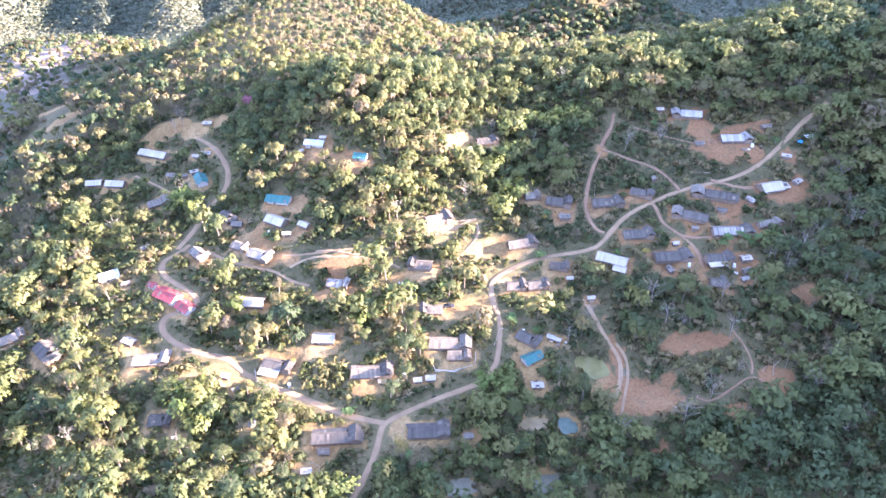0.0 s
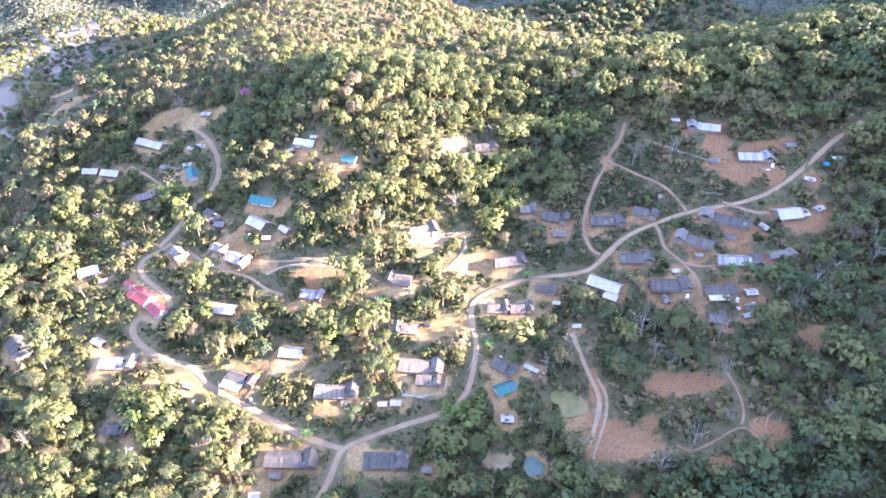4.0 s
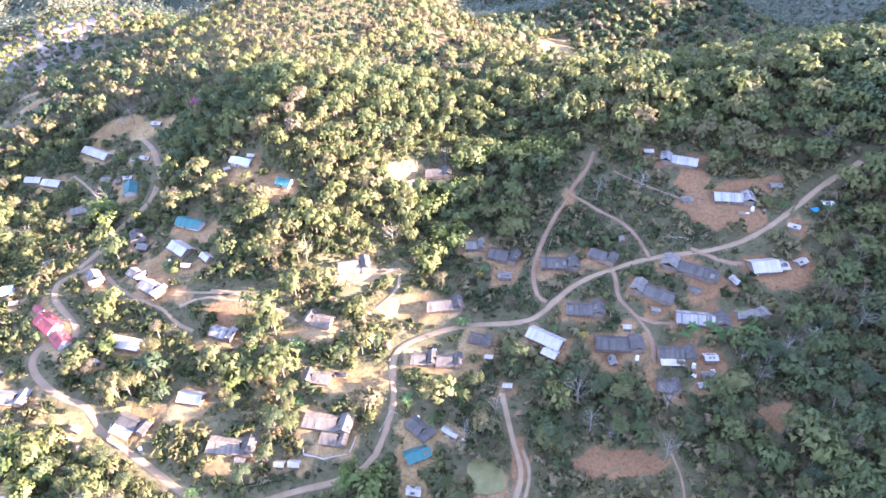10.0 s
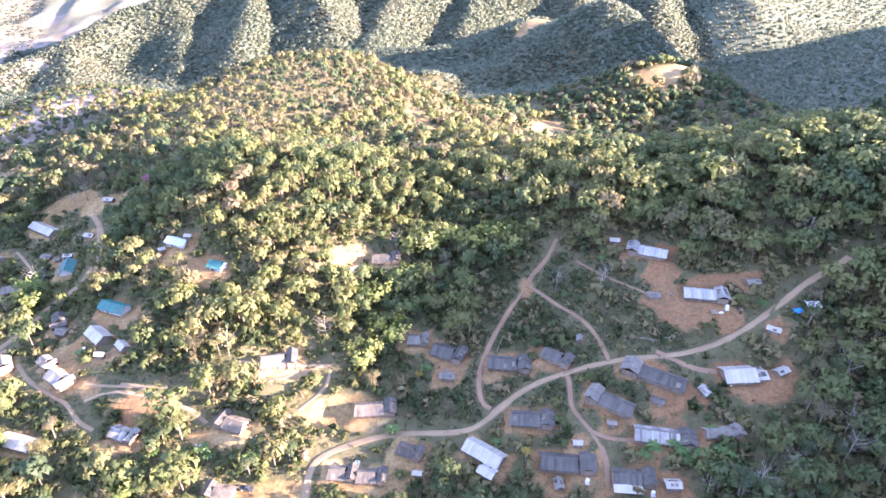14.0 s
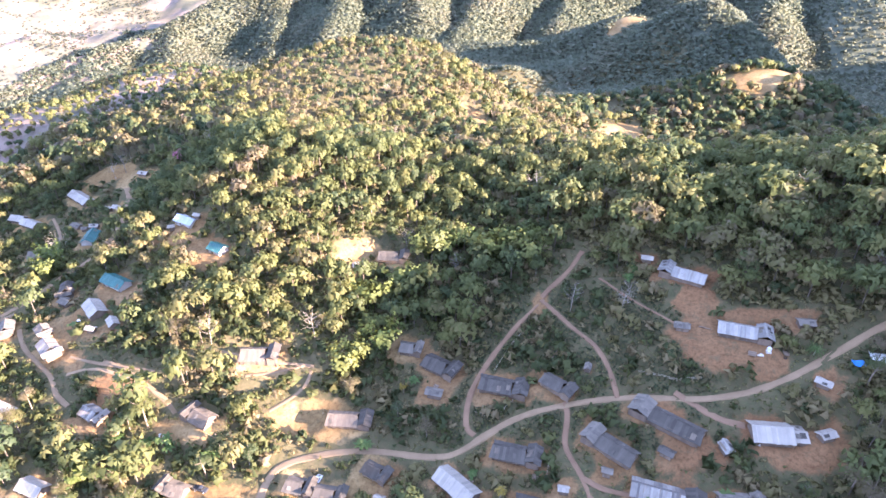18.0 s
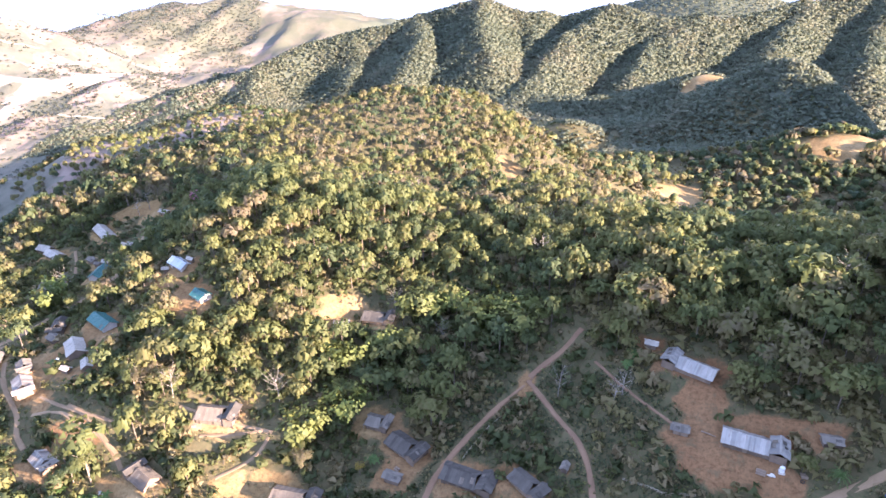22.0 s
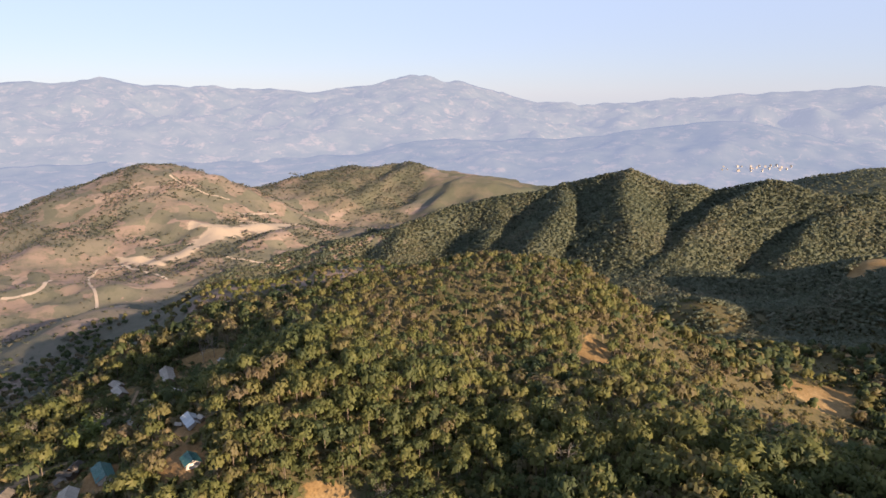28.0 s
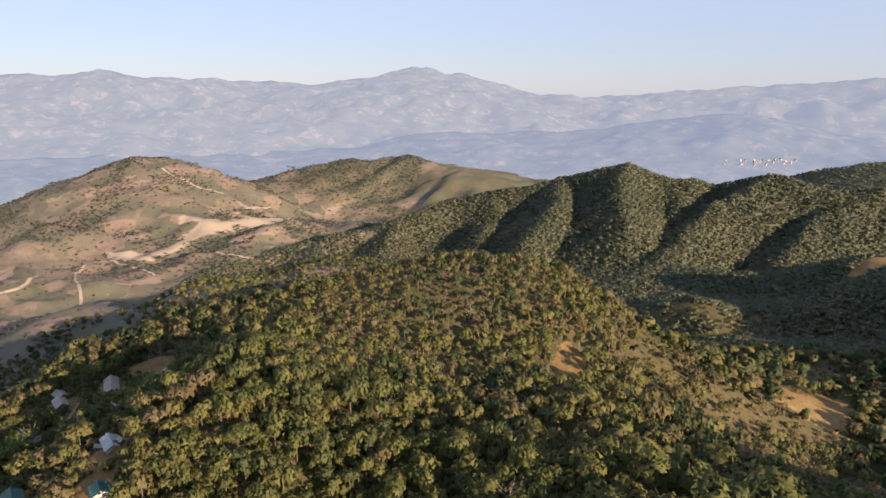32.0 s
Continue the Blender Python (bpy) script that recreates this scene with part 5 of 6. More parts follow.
def palm(height):
    """A short palm with a full round head of feathered fronds."""
    top = new("palm_tree")
    v, f = tube([(0, 0, -0.3), (0, 0, height * 0.5), (0.1, 0, height * 0.62)], (0.28, 0.22, 0.2), 8)
    part("trunk", quick_mesh("trunk", v, f, [M_BARK], flat=False), top)
    for k in range(26):
        ang, up = 2.4 * k, 1.5 - 1.9 * (k / 26)
        d, s = np.array((math.cos(ang), math.sin(ang), 0)), np.array((-math.sin(ang), math.cos(ang), 0))
        ln, qs = rng.uniform(2.6, 3.4), []
        mid = [np.array((0, 0, height * 0.6)) + d * ln * u + np.array((0, 0, up * 1.6 * u - 1.9 * u * u)) for u in np.linspace(0, 1, 8)]
        for a, b in zip(mid, mid[1:]):
            for sd in (-1, 1):
                w = 0.5 * (1 - 0.6 * np.linalg.norm(a - mid[0]) / ln)
                qs.append((a, a * 0.4 + b * 0.6, b + sd * s * w - (0, 0, 0.2), b * 0.8 + a * 0.2 + sd * s * w - (0, 0, 0.22)))
        part("frond", quick_mesh("frond", *as_faces(np.array(qs)), [M_BANANA]), top)
    return top


trees_at([palm(4.2)], [(147, 140, 1.0)], "single dark green palm beside the red earth yard", "palm tree", "palms")


# ---- houses ----
def box_bm(bm, size, at, turn=None, bevel=0.0):
    """A box of that size centred at a place, with its edges broken."""
    m = Matrix.Translation(at) @ (turn or Matrix()) @ Matrix.Diagonal((*size, 1))
    made = bmesh.ops.create_cube(bm, size=1, matrix=m)["verts"]
    if bevel:
        bmesh.ops.bevel(bm, geom=list({e for v in made for e in v.link_edges}), offset=bevel, segments=1, affect="EDGES")
    return made


def part_bm(name, bm, mat, parent, label=""):
    me = bpy.data.meshes.new(name)
    bm.to_mesh(me)
    bm.free()
    me.materials.append(mat)
    return part(name, me, parent, label)


def slab(corners, thick):
    """A plate with four upper corners, that thick."""
    c = np.array(corners, float)
    nrm = np.cross(c[1] - c[0], c[3] - c[0])
    nrm /= np.linalg.norm(nrm)
    nrm = nrm if nrm[2] > 0 else -nrm
    v = np.vstack([c, c - nrm * thick])
    f = np.array([(0, 1, 2, 3), (7, 6, 5, 4), (0, 4, 5, 1), (1, 5, 6, 2), (2, 6, 7, 3), (3, 7, 4, 0)])
    return v, f


def roof_slope(name, parent, mat, x0, x1, y_eave, z_eave, y_ridge, z_ridge, sag, cells=8, inset=0.0, label=""):
    """One pitched face as a plate of several bays, sagging a little between rafters."""
    xs = np.linspace(x0, x1, cells + 1)
    n = len(xs)
    up = []
    for u in (0.0, 0.5, 1.0):
        dz = sag * (np.sin(np.arange(n) * 2.1 + u * 3) - 1) * (1 if u < 1 else 0.5)
        up.append(np.c_[xs * (1 - 2 * inset * u / (x1 - x0)) + (x0 + x1) * inset * u / (x1 - x0), np.full(n, y_eave + (y_ridge - y_eave) * u), z_eave + (z_ridge - z_eave) * u + dz - (0.05 if u == 0.5 else 0)])
    v = np.stack(up).reshape(-1, 3)
    i = np.arange(3 * n).reshape(3, n)
    f = np.stack([i[:-1, :-1], i[:-1, 1:], i[1:, 1:], i[1:, :-1]], -1).reshape(-1, 4)
    if y_ridge < y_eave:
        f = f[:, ::-1]
    v2 = np.vstack([v, v - (0, 0, 0.09)])
    rim = [*i[0], *i[1:, -1], *i[2, -2::-1], i[1, 0]]
    side = np.array([(a, b, b + 3 * n, a + 3 * n) for a, b in zip(rim, rim[1:] + rim[:1])])
    side = side[:, ::-1] if y_ridge > y_eave else side
    me = quick_mesh(name, v2, np.vstack([f, f[:, ::-1] + 3 * n, side]), [mat])
    return part(name, me, parent, label)


def gable_roof(top, mat, x0, x1, half, eave, ridge, sheets, sag=0.04, inset=0.0):
    """Two slopes and a ridge cap; as single sheets where the sheets differ."""
    for side in (-1, 1):
        if sheets:
            n = max(3, int(round((x1 - x0) / 1.1)))
            for k in range(n):
                a, b = x0 + (x1 - x0) * k / n, x0 + (x1 - x0) * (k + 1) / n + 0.03
                lift = 0.012 * (k % 2) + rng.uniform(0, 0.015)
                y1 = half * rng.uniform(0.97, 1.03)
                v, f = slab([(a, side * y1, eave + lift), (b, side * y1, eave + lift), (b, 0, ridge + lift), (a, 0, ridge + lift)][::side], 0.05)
                part("roof_sheet", quick_mesh("roof_sheet", v, f, [mat]), top)
        else:
            j0, j1, j2 = rng.uniform(-0.3, 0.3, 3)
            roof_slope("roof_slope", top, mat, x0 + j0, x1 + j1, side * half * (1 + 0.12 * j2), eave - 0.06 * j2, 0, ridge, sag, max(4, int((x1 - x0) / 1.6)), inset)
            if x1 - x0 > 4:
                for k in range(int(rng.integers(0, 3))):
                    a, u, w, n = rng.uniform(x0 + 0.4, x1 - 2.0), rng.uniform(0.05, 0.45), rng.uniform(0.7, 1.7), rng.uniform(0.3, 0.5)
                    pt = lambda x, q: (x, side * half * (1 - q), eave + (ridge - eave) * q + 0.07)
                    v, f = slab([pt(a, u), pt(a + w, u), pt(a + w, u + n), pt(a, u + n)][::side], 0.04)
                    part("roof_patch", quick_mesh("roof_patch", v, f, [ROOFS[("g", "d", "d", "n")[int(rng.integers(0, 4))]]]), top, "newer patched roof sheet")
    bm = bmesh.new()
    for side in (-1, 1):
        pitch = math.atan2(ridge - eave, half)
        box_bm(bm, (x1 - x0 + 0.1 - 2 * inset, 0.34, 0.03), ((x0 + x1) / 2, side * 0.15, ridge - 0.15 * math.tan(pitch) + 0.05), Matrix.Rotation(-side * pitch, 4, "X"))
    part_bm("ridge_cap", bm, mat, top)


def house(h):
    """A timber house on its levelled site: walls, door, posts, pitched roof, often a lower wing at one end."""
    L, W, kind = h["length"], h["width"], h["kind"]
    small = L < 5.6
    mat, wall = ROOFS[kind], M_BLOCK if kind in "rbt" else M_WOOD
    eave, ridge = (1.6, 2.4) if small else (1.7, 1.7 + 0.29 * W)
    top = new("shed" if small else "house")
    hw, half = W / 2 - (0.35 if small else 0.75), W / 2
    wing = 0 if small or kind in "wrtb" else L * 0.27
    x0, x1 = -L / 2, L / 2 - wing
    wx0, wx1 = x0 + 0.75, L / 2 - 0.5
    zf = -0.45
    z_top = eave + (ridge - eave) * (half - hw) / half - 0.12
    for side in (-1, 1):
        bm = bmesh.new()
        box_bm(bm, (wx1 - wx0, 0.12, z_top - zf), ((wx0 + wx1) / 2, side * hw, (z_top + zf) / 2), None, 0.015)
        part_bm("wall", bm, wall, top)
    for x, end in ((wx0, -1), (wx1, 1)):
        prof = [(-hw + 0.062, zf), (hw - 0.062, zf), (hw - 0.062, z_top), (0, ridge - 0.3 - (0.5 if wing and end > 0 else 0)), (-hw + 0.062, z_top)]
        v = np.array([(x + d * 0.06, y, z) for d in (-1, 1) for y, z in prof])
        me = bpy.data.meshes.new("gable_wall")
        me.from_pydata(v.tolist(), [], [(4, 3, 2, 1, 0), (5, 6, 7, 8, 9)] + [(k, (k + 1) % 5, (k + 1) % 5 + 5, k + 5) for k in range(5)])
        me.materials.append(wall)
        part("gable_wall", me, top)
    gable_roof(top, mat, x0, x1, half, eave, ridge, kind in "wmp" and not small, inset=0 if small or kind in "wmpbtr" else 0.55)
    if wing:
        # a wing across the end, its ridge square to the main one
        before = set(top.children)
        span = wing / 2 + 0.35
        gable_roof(top, ROOFS[h.get("wing", kind)], -half * 1.06, half * 1.0, span, ridge - 0.2 - 0.38 * span, ridge - 0.05, False, 0.05)
        for ob in set(top.children) - before:
            ob.matrix_basis = pose(x1 + wing / 2 + 0.2, 0, 0, 0, 0, 90)
        for side in (-1, 1):
            bm = bmesh.new()
            box_bm(bm, (wing - 0.4, 0.1, ridge - 0.5 - 0.38 * span - zf), (x1 + wing / 2 + 0.1, side * (half - 0.35), (ridge - 0.5 - 0.38 * span + zf) / 2), None, 0.015)
            part_bm("wing_wall", bm, wall, top)
    if small:
        bm = bmesh.new()
        box_bm(bm, (0.75, 0.05, 1.45), (0, -hw - 0.075, 0.55), None, 0.01)
        part_bm("door", bm, M_POST, top)
        return top
    door = None
    for dx in (-L * 0.12,):
        bm = bmesh.new()
        box_bm(bm, (1.1, 0.06, 1.7), (dx, -hw - 0.09, 0.65), None, 0.015)
        door = part_bm("door", bm, M_POST, top)
    for x in (x0 + 0.25, -L * 0.3, L * 0.05, L / 2 - 0.35):
        bm = bmesh.new()
        box_bm(bm, (0.13, 0.13, eave + 0.25), (x, -half + 0.3, (eave - 0.5) / 2 + 0.05), None, 0.02)
        part_bm("post", bm, M_POST, top)
    if h.get("annex"):
        ax, ay, al, aw = h["annex"]
        before = set(top.children)
        gable_roof(top, mat, -al / 2, al / 2, aw / 2, eave - 0.25, eave + 0.75, False)
        for side in (-1, 1):
            bm = bmesh.new()
            box_bm(bm, (al - 0.6, 0.1, eave), (0, side * (aw / 2 - 0.4), eave / 2 - 0.4), None, 0.01)
            part_bm("annex_wall", bm, wall, top)
        for ob in set(top.children) - before:
            ob.matrix_basis = pose(ax, ay, 0)
    if h.get("lean"):
        out = h["lean"]
        s = 1 if out > 0 else -1
        v, f = slab([(x0 + 0.4, s * half * 0.93, eave + 0.02), (x1 - 0.4, s * half * 0.93, eave + 0.02), (x1 - 0.4, s * (half + abs(out)), eave - 0.55), (x0 + 0.4, s * (half + abs(out)), eave - 0.55)][::s], 0.06)
        part("lean_to_roof", quick_mesh("lean_to_roof", v, f, [ROOFS[h.get("lean_kind", "w")]]), top)
        for x in (x0 + 0.7, (x0 + x1) / 2, x1 - 0.7):
            bm = bmesh.new()
            box_bm(bm, (0.12, 0.12, eave), (x, s * (half + abs(out) - 0.25), (eave - 0.6) / 2 - 0.35), None, 0.015)
            part_bm("lean_to_post", bm, M_POST, top)
    return top


for h in HOUSES:
    ob = house(h)
    ob.matrix_basis = pose(h["x"], h["y"], h["z"], 0, 0, h["turn"])
    tagged(ob, h["label"], "shed" if h["length"] < 5.6 else "house", "village houses")


# ---- ponds ----
def pond(x, y, rx, ry, dz, dark, light, label):
    m, nt, p = node_mat("pond_water")
    col = ramp(nt, noise_node(nt, 0.35, 4, coords(nt)), ((0.35, dark), (0.65, light)))
    nt.links.new(col, p.inputs["Base Color"])
    p.inputs["Roughness"].default_value, p.inputs["Specular IOR Level"].default_value = 0.3, 0.2
    n = 40
    a = np.linspace(0, 2 * np.pi, n, endpoint=False)
    k = (np.abs(np.cos(a)) ** 4 + np.abs(np.sin(a)) ** 4) ** -0.2 * (1 + 0.05 * np.sin(2 * a + x) + 0.04 * np.sin(3 * a + y))
    z = float(relief(np.array(x), np.array(y))) + dz
    v = np.r_[np.c_[rx * k * np.cos(a) + x, ry * k * np.sin(a) + y, np.full(n, z)], [(x, y, z)]]
    f = np.array([(i, (i + 1) % n, n) for i in range(n)])
    tagged(new("pond", quick_mesh("pond", v, f, [m], flat=False)), label, "pond", "ponds", "structure")


pond(24.5, 51, 7.2, 6.4, -0.85, (0.105, 0.10, 0.038), (0.15, 0.14, 0.055), "still pond with murky yellow-green water")
pond(-5, 32, 6, 3.2, -0.7, (0.14, 0.11, 0.055), (0.19, 0.15, 0.08), "small muddy brown pond")
pond(7, 29, 3.4, 4.2, -0.7, (0.06, 0.085, 0.07), (0.09, 0.12, 0.1), "small dark green pond")
pond(-36, 14, 6, 3.6, -0.7, (0.1, 0.1, 0.075), (0.15, 0.145, 0.1), "dim grey-green pond among trees")
pond(-6, 10, 7, 4, -0.7, (0.1, 0.1, 0.075), (0.15, 0.145, 0.1), "dim grey-green pond among trees")


# ---- far mountains ----
def far_range(name, label, r0, r1, az0, az1, low, top, haze, glow, field, seed, rough):
    """A broad range of woods and bare fields, its haze added as emission. Azimuths in degrees to the left of +y."""
    na, nr = 260, 46
    az, rr = np.radians(np.linspace(az0, az1, na)), np.linspace(0, 1, nr) ** 0.9
    A, R = np.meshgrid(az, rr)
    rad = r0 + (r1 - r0) * R
    x, y = 100 - np.sin(A) * rad, 60 + np.cos(A) * rad
    crest = top(np.degrees(A))
    z = low + (crest - low) * (R ** 0.8) + rough * (ridged(x / 420, y / 420, seed, 5) - 0.62) * np.sin(np.pi * np.clip(R, 0.04, 0.86)) + 0.25 * rough * (fbm(x / 160, y / 160, seed + 9) - 0.5)
    z[-1] = low - 40
    i = np.arange(na * nr).reshape(nr, na)
    f = np.stack([i[:-1, :-1], i[1:, :-1], i[1:, 1:], i[:-1, 1:]], -1).reshape(-1, 4)
    m = bpy.data.materials.new(name)
    m.use_nodes = True
    nt = m.node_tree
    p = nt.nodes["Principled BSDF"]
    co = coords(nt)
    woods_ = ramp(nt, noise_node(nt, 0.01, 5, co), ((0.35, (0.03, 0.04, 0.03)), (0.65, (0.06, 0.066, 0.05))))
    mask = ramp(nt, noise_node(nt, 0.016, 8, co, 0.75), ((0.53, (0, 0, 0)), (0.62, (1, 1, 1))))
    nt.links.new(blend(nt, calc(nt, "MULTIPLY", mask, field), woods_, (0.27, 0.20, 0.16)), p.inputs["Base Color"])
    p.inputs["Roughness"].default_value = 1.0
    p.inputs["Specular IOR Level"].default_value = 0.0
    # haze imitated by an even bluish glow on top of the slopes' colour
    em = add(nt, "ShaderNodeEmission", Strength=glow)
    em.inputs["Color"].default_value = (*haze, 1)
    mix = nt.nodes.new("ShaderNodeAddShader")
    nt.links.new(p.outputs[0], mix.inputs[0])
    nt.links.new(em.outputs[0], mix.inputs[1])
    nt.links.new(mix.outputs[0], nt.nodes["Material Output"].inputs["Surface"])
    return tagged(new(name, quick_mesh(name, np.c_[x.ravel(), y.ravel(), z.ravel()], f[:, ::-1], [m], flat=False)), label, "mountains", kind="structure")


def bell(a, at, wide):
    return np.exp(-0.5 * ((a - at) / wide) ** 2)


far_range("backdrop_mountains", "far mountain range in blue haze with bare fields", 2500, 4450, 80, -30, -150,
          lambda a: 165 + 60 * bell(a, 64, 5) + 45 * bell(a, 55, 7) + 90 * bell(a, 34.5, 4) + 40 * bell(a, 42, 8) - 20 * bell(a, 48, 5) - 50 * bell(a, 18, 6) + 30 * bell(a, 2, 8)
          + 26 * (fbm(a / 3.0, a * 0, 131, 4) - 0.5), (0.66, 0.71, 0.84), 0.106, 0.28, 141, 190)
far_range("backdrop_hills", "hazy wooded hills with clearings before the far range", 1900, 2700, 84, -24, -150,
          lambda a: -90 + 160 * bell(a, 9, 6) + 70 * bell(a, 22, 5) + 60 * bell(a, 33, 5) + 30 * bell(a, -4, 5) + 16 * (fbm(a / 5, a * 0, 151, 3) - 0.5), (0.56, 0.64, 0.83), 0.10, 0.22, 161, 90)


def sheet_z(x, y):
    """Height of the ground sheet between its grid lines."""
    i, j = np.clip(np.searchsorted(GX, x) - 1, 0, nx - 2), np.clip(np.searchsorted(GY, y) - 1, 0, ny - 2)
    u, v = (x - GX[i]) / (GX[i + 1] - GX[i]), (y - GY[j]) / (GY[j + 1] - GY[j])
    return (ZZ[j, i] * (1 - u) + ZZ[j, i + 1] * u) * (1 - v) + (ZZ[j + 1, i] * (1 - u) + ZZ[j + 1, i + 1] * u) * v


M_TRACK = plain("pale_track_earth", (0.24, 0.205, 0.165), (0.36, 0.315, 0.26), 0.2, 0.95, relief=0.4)


def far_track(label, width, *line):
    """A pale track on the far slopes."""
    p = np.array(line, float)
    for _ in range(3):
        q = np.empty((2 * len(p) - 2, 2))
        q[0::2], q[1::2] = 0.75 * p[:-1] + 0.25 * p[1:], 0.25 * p[:-1] + 0.75 * p[1:]
        p = np.vstack([p[:1], q, p[-1:]])
    run = np.r_[0, np.cumsum(np.hypot(*np.diff(p, axis=0).T))]
    s = np.arange(0, run[-1], 8.0)
    p = np.stack([np.interp(s, run, p[:, 0]), np.interp(s, run, p[:, 1])], -1)
    t = np.gradient(p, axis=0)
    t /= np.linalg.norm(t, axis=1)[:, None]
    rows = [np.c_[p + np.c_[-t[:, 1], t[:, 0]] * k * width] for k in (-0.5, 0, 0.5)]
    v = np.stack([np.c_[r, sheet_z(r[:, 0], r[:, 1]) + 0.7] for r in rows], 1)
    n = len(v)
    ii = np.arange(n * 3).reshape(n, 3)
    f = np.stack([ii[:-1, :-1], ii[1:, :-1], ii[1:, 1:], ii[:-1, 1:]], -1).reshape(-1, 4)[:, ::-1]
    tagged(new("far_track", quick_mesh("far_track", v.reshape(-1, 3), f, [M_TRACK], flat=False)), label, "road", kind="structure")


far_track("pale track winding down the dry hillside", 4.5, (-1012, 691), (-1031, 665), (-973, 603), (-860, 558), (-828, 543), (-790, 520))
far_track("pale track to a yard on the dry slope", 6, (-949, 463), (-924, 482), (-933, 515), (-996, 558))
far_track("earth bank road below the quarry", 5, (-1012, 691), (-933, 681), (-830, 668))
far_track("track on the dry hilltop", 5, (-1292, 996), (-1203, 1000), (-1155, 1009), (-1136, 1051))
far_track("track above the quarry", 5, (-1072, 1012), (-1074, 1080), (-1105, 1162))
far_track("track beside the quarry", 4.5, (-829, 785), (-788, 801), (-733, 831))
far_track("track along the far dry slope", 5, (-1989, 906), (-1850, 916), (-1729, 923))


def far_house(x, y, z, turn, length):
    """A small far house: walls under a pale pitched roof."""
    top = new("far_house")
    bm = bmesh.new()
    box_bm(bm, (length, length * 0.6, 5.0), (0, 0, 0.5))
    part_bm("wall", bm, M_BLOCK, top)
    for side in (-1, 1):
        v, f = slab([(-length * 0.55, side * length * 0.38, 2.8), (length * 0.55, side * length * 0.38, 2.8), (length * 0.55, 0, 5.2), (-length * 0.55, 0, 5.2)][::side], 0.2)
        part("roof_slope", quick_mesh("roof_slope", v, f, [ROOFS["w"]]), top)
    top.matrix_basis = pose(x, y, z, 0, 0, turn)
    tagged(top, "small far house with pale roof in the valley", "house", "far valley houses")


foot = next(o for o in scene.objects if o.name == "backdrop_hills").data
pts = np.array([v.co for v in foot.vertices])
bearing = np.degrees(np.arctan2(pts[:, 0] - 128, pts[:, 1] - 82))
near = np.nonzero((bearing > -10) & (bearing < -5) & (pts[:, 2] > -68) & (pts[:, 2] < -54))[0]
for k in rng.permutation(near)[:26]:
    far_house(*(pts[k] + (rng.uniform(-12, 12), rng.uniform(-12, 12), 1.0)), rng.uniform(0, 180), rng.uniform(4, 7))


# ---- loose things round the houses ----
M_TARP_BLUE = plain("blue_tarp", (0.02, 0.13, 0.42), (0.05, 0.22, 0.58), 1.0, 0.5)
M_TARP_WHITE = plain("white_tarp", (0.55, 0.56, 0.56), (0.75, 0.75, 0.74), 1.0, 0.5)
M_TANK = plain("tank_plastic", (0.50, 0.53, 0.56), (0.68, 0.70, 0.72), 1.0, 0.4)
M_TYRE = plain("tyre_rubber", (0.015, 0.015, 0.015), (0.035, 0.034, 0.033), 3.0, 0.9)
M_CARPAINT = plain("dark_car_paint", (0.03, 0.032, 0.036), (0.06, 0.062, 0.068), 1.0, 0.3, 0.2, 0.05, 0.0)
M_CARWHITE = plain("white_car_paint", (0.55, 0.55, 0.54), (0.70, 0.70, 0.69), 1.0, 0.35, 0.0, 0.05, 0.0)
M_GLASS = plain("dark_car_glass", (0.01, 0.012, 0.014), (0.02, 0.022, 0.025), 1.0, 0.08, 0.0, 0.0, 0.0)
M_LOG = plain("cut_log", (0.12, 0.09, 0.065), (0.28, 0.22, 0.16), 2.0)
M_SACK = plain("pale_sacks", (0.35, 0.33, 0.29), (0.60, 0.58, 0.53), 2.0)


def gz(x, y):
    return float(ground(np.array([x]), np.array([y]))[0])


def wood_pile(n, length):
    """Logs stacked in rows."""
    top = new("wood_pile")
    row, k = 0, 0
    while k < n:
        for c in range(max(2, 6 - row)):
            if k >= n:
                break
            r = rng.uniform(0.10, 0.16)
            y, z = (c - (6 - row) / 2) * 0.31, 0.14 + row * 0.26
            a = rng.uniform(-0.15, 0.15)
            v, f = tube([(-length / 2 + a, y, z), (a, y + rng.uniform(-0.03, 0.03), z), (length / 2 + a, y, z)], (r, r * 0.95, r * 0.9), 7)
            part("log", quick_mesh("log", v, f, [M_LOG], flat=False), top)
            k += 1
        row += 1
    return top


def water_tank():
    top = new("water_tank")
    bm = bmesh.new()
    bmesh.ops.create_cone(bm, cap_ends=True, segments=20, radius1=0.62, radius2=0.60, depth=1.3, matrix=Matrix.Translation((0, 0, 0.95)))
    bmesh.ops.bevel(bm, geom=bm.edges[:], offset=0.05, segments=2, affect="EDGES")
    part_bm("tank_body", bm, M_TANK, top)
    bm = bmesh.new()
    bmesh.ops.create_cone(bm, cap_ends=True, segments=14, radius1=0.22, radius2=0.18, depth=0.12, matrix=Matrix.Translation((0, 0, 1.68)))
    part_bm("lid", bm, M_TANK, top)
    bm = bmesh.new()
    box_bm(bm, (1.4, 1.4, 0.55), (0, 0, 0.03), None, 0.03)
    part_bm("plinth", bm, M_BLOCK, top, "cement plinth")
    return top


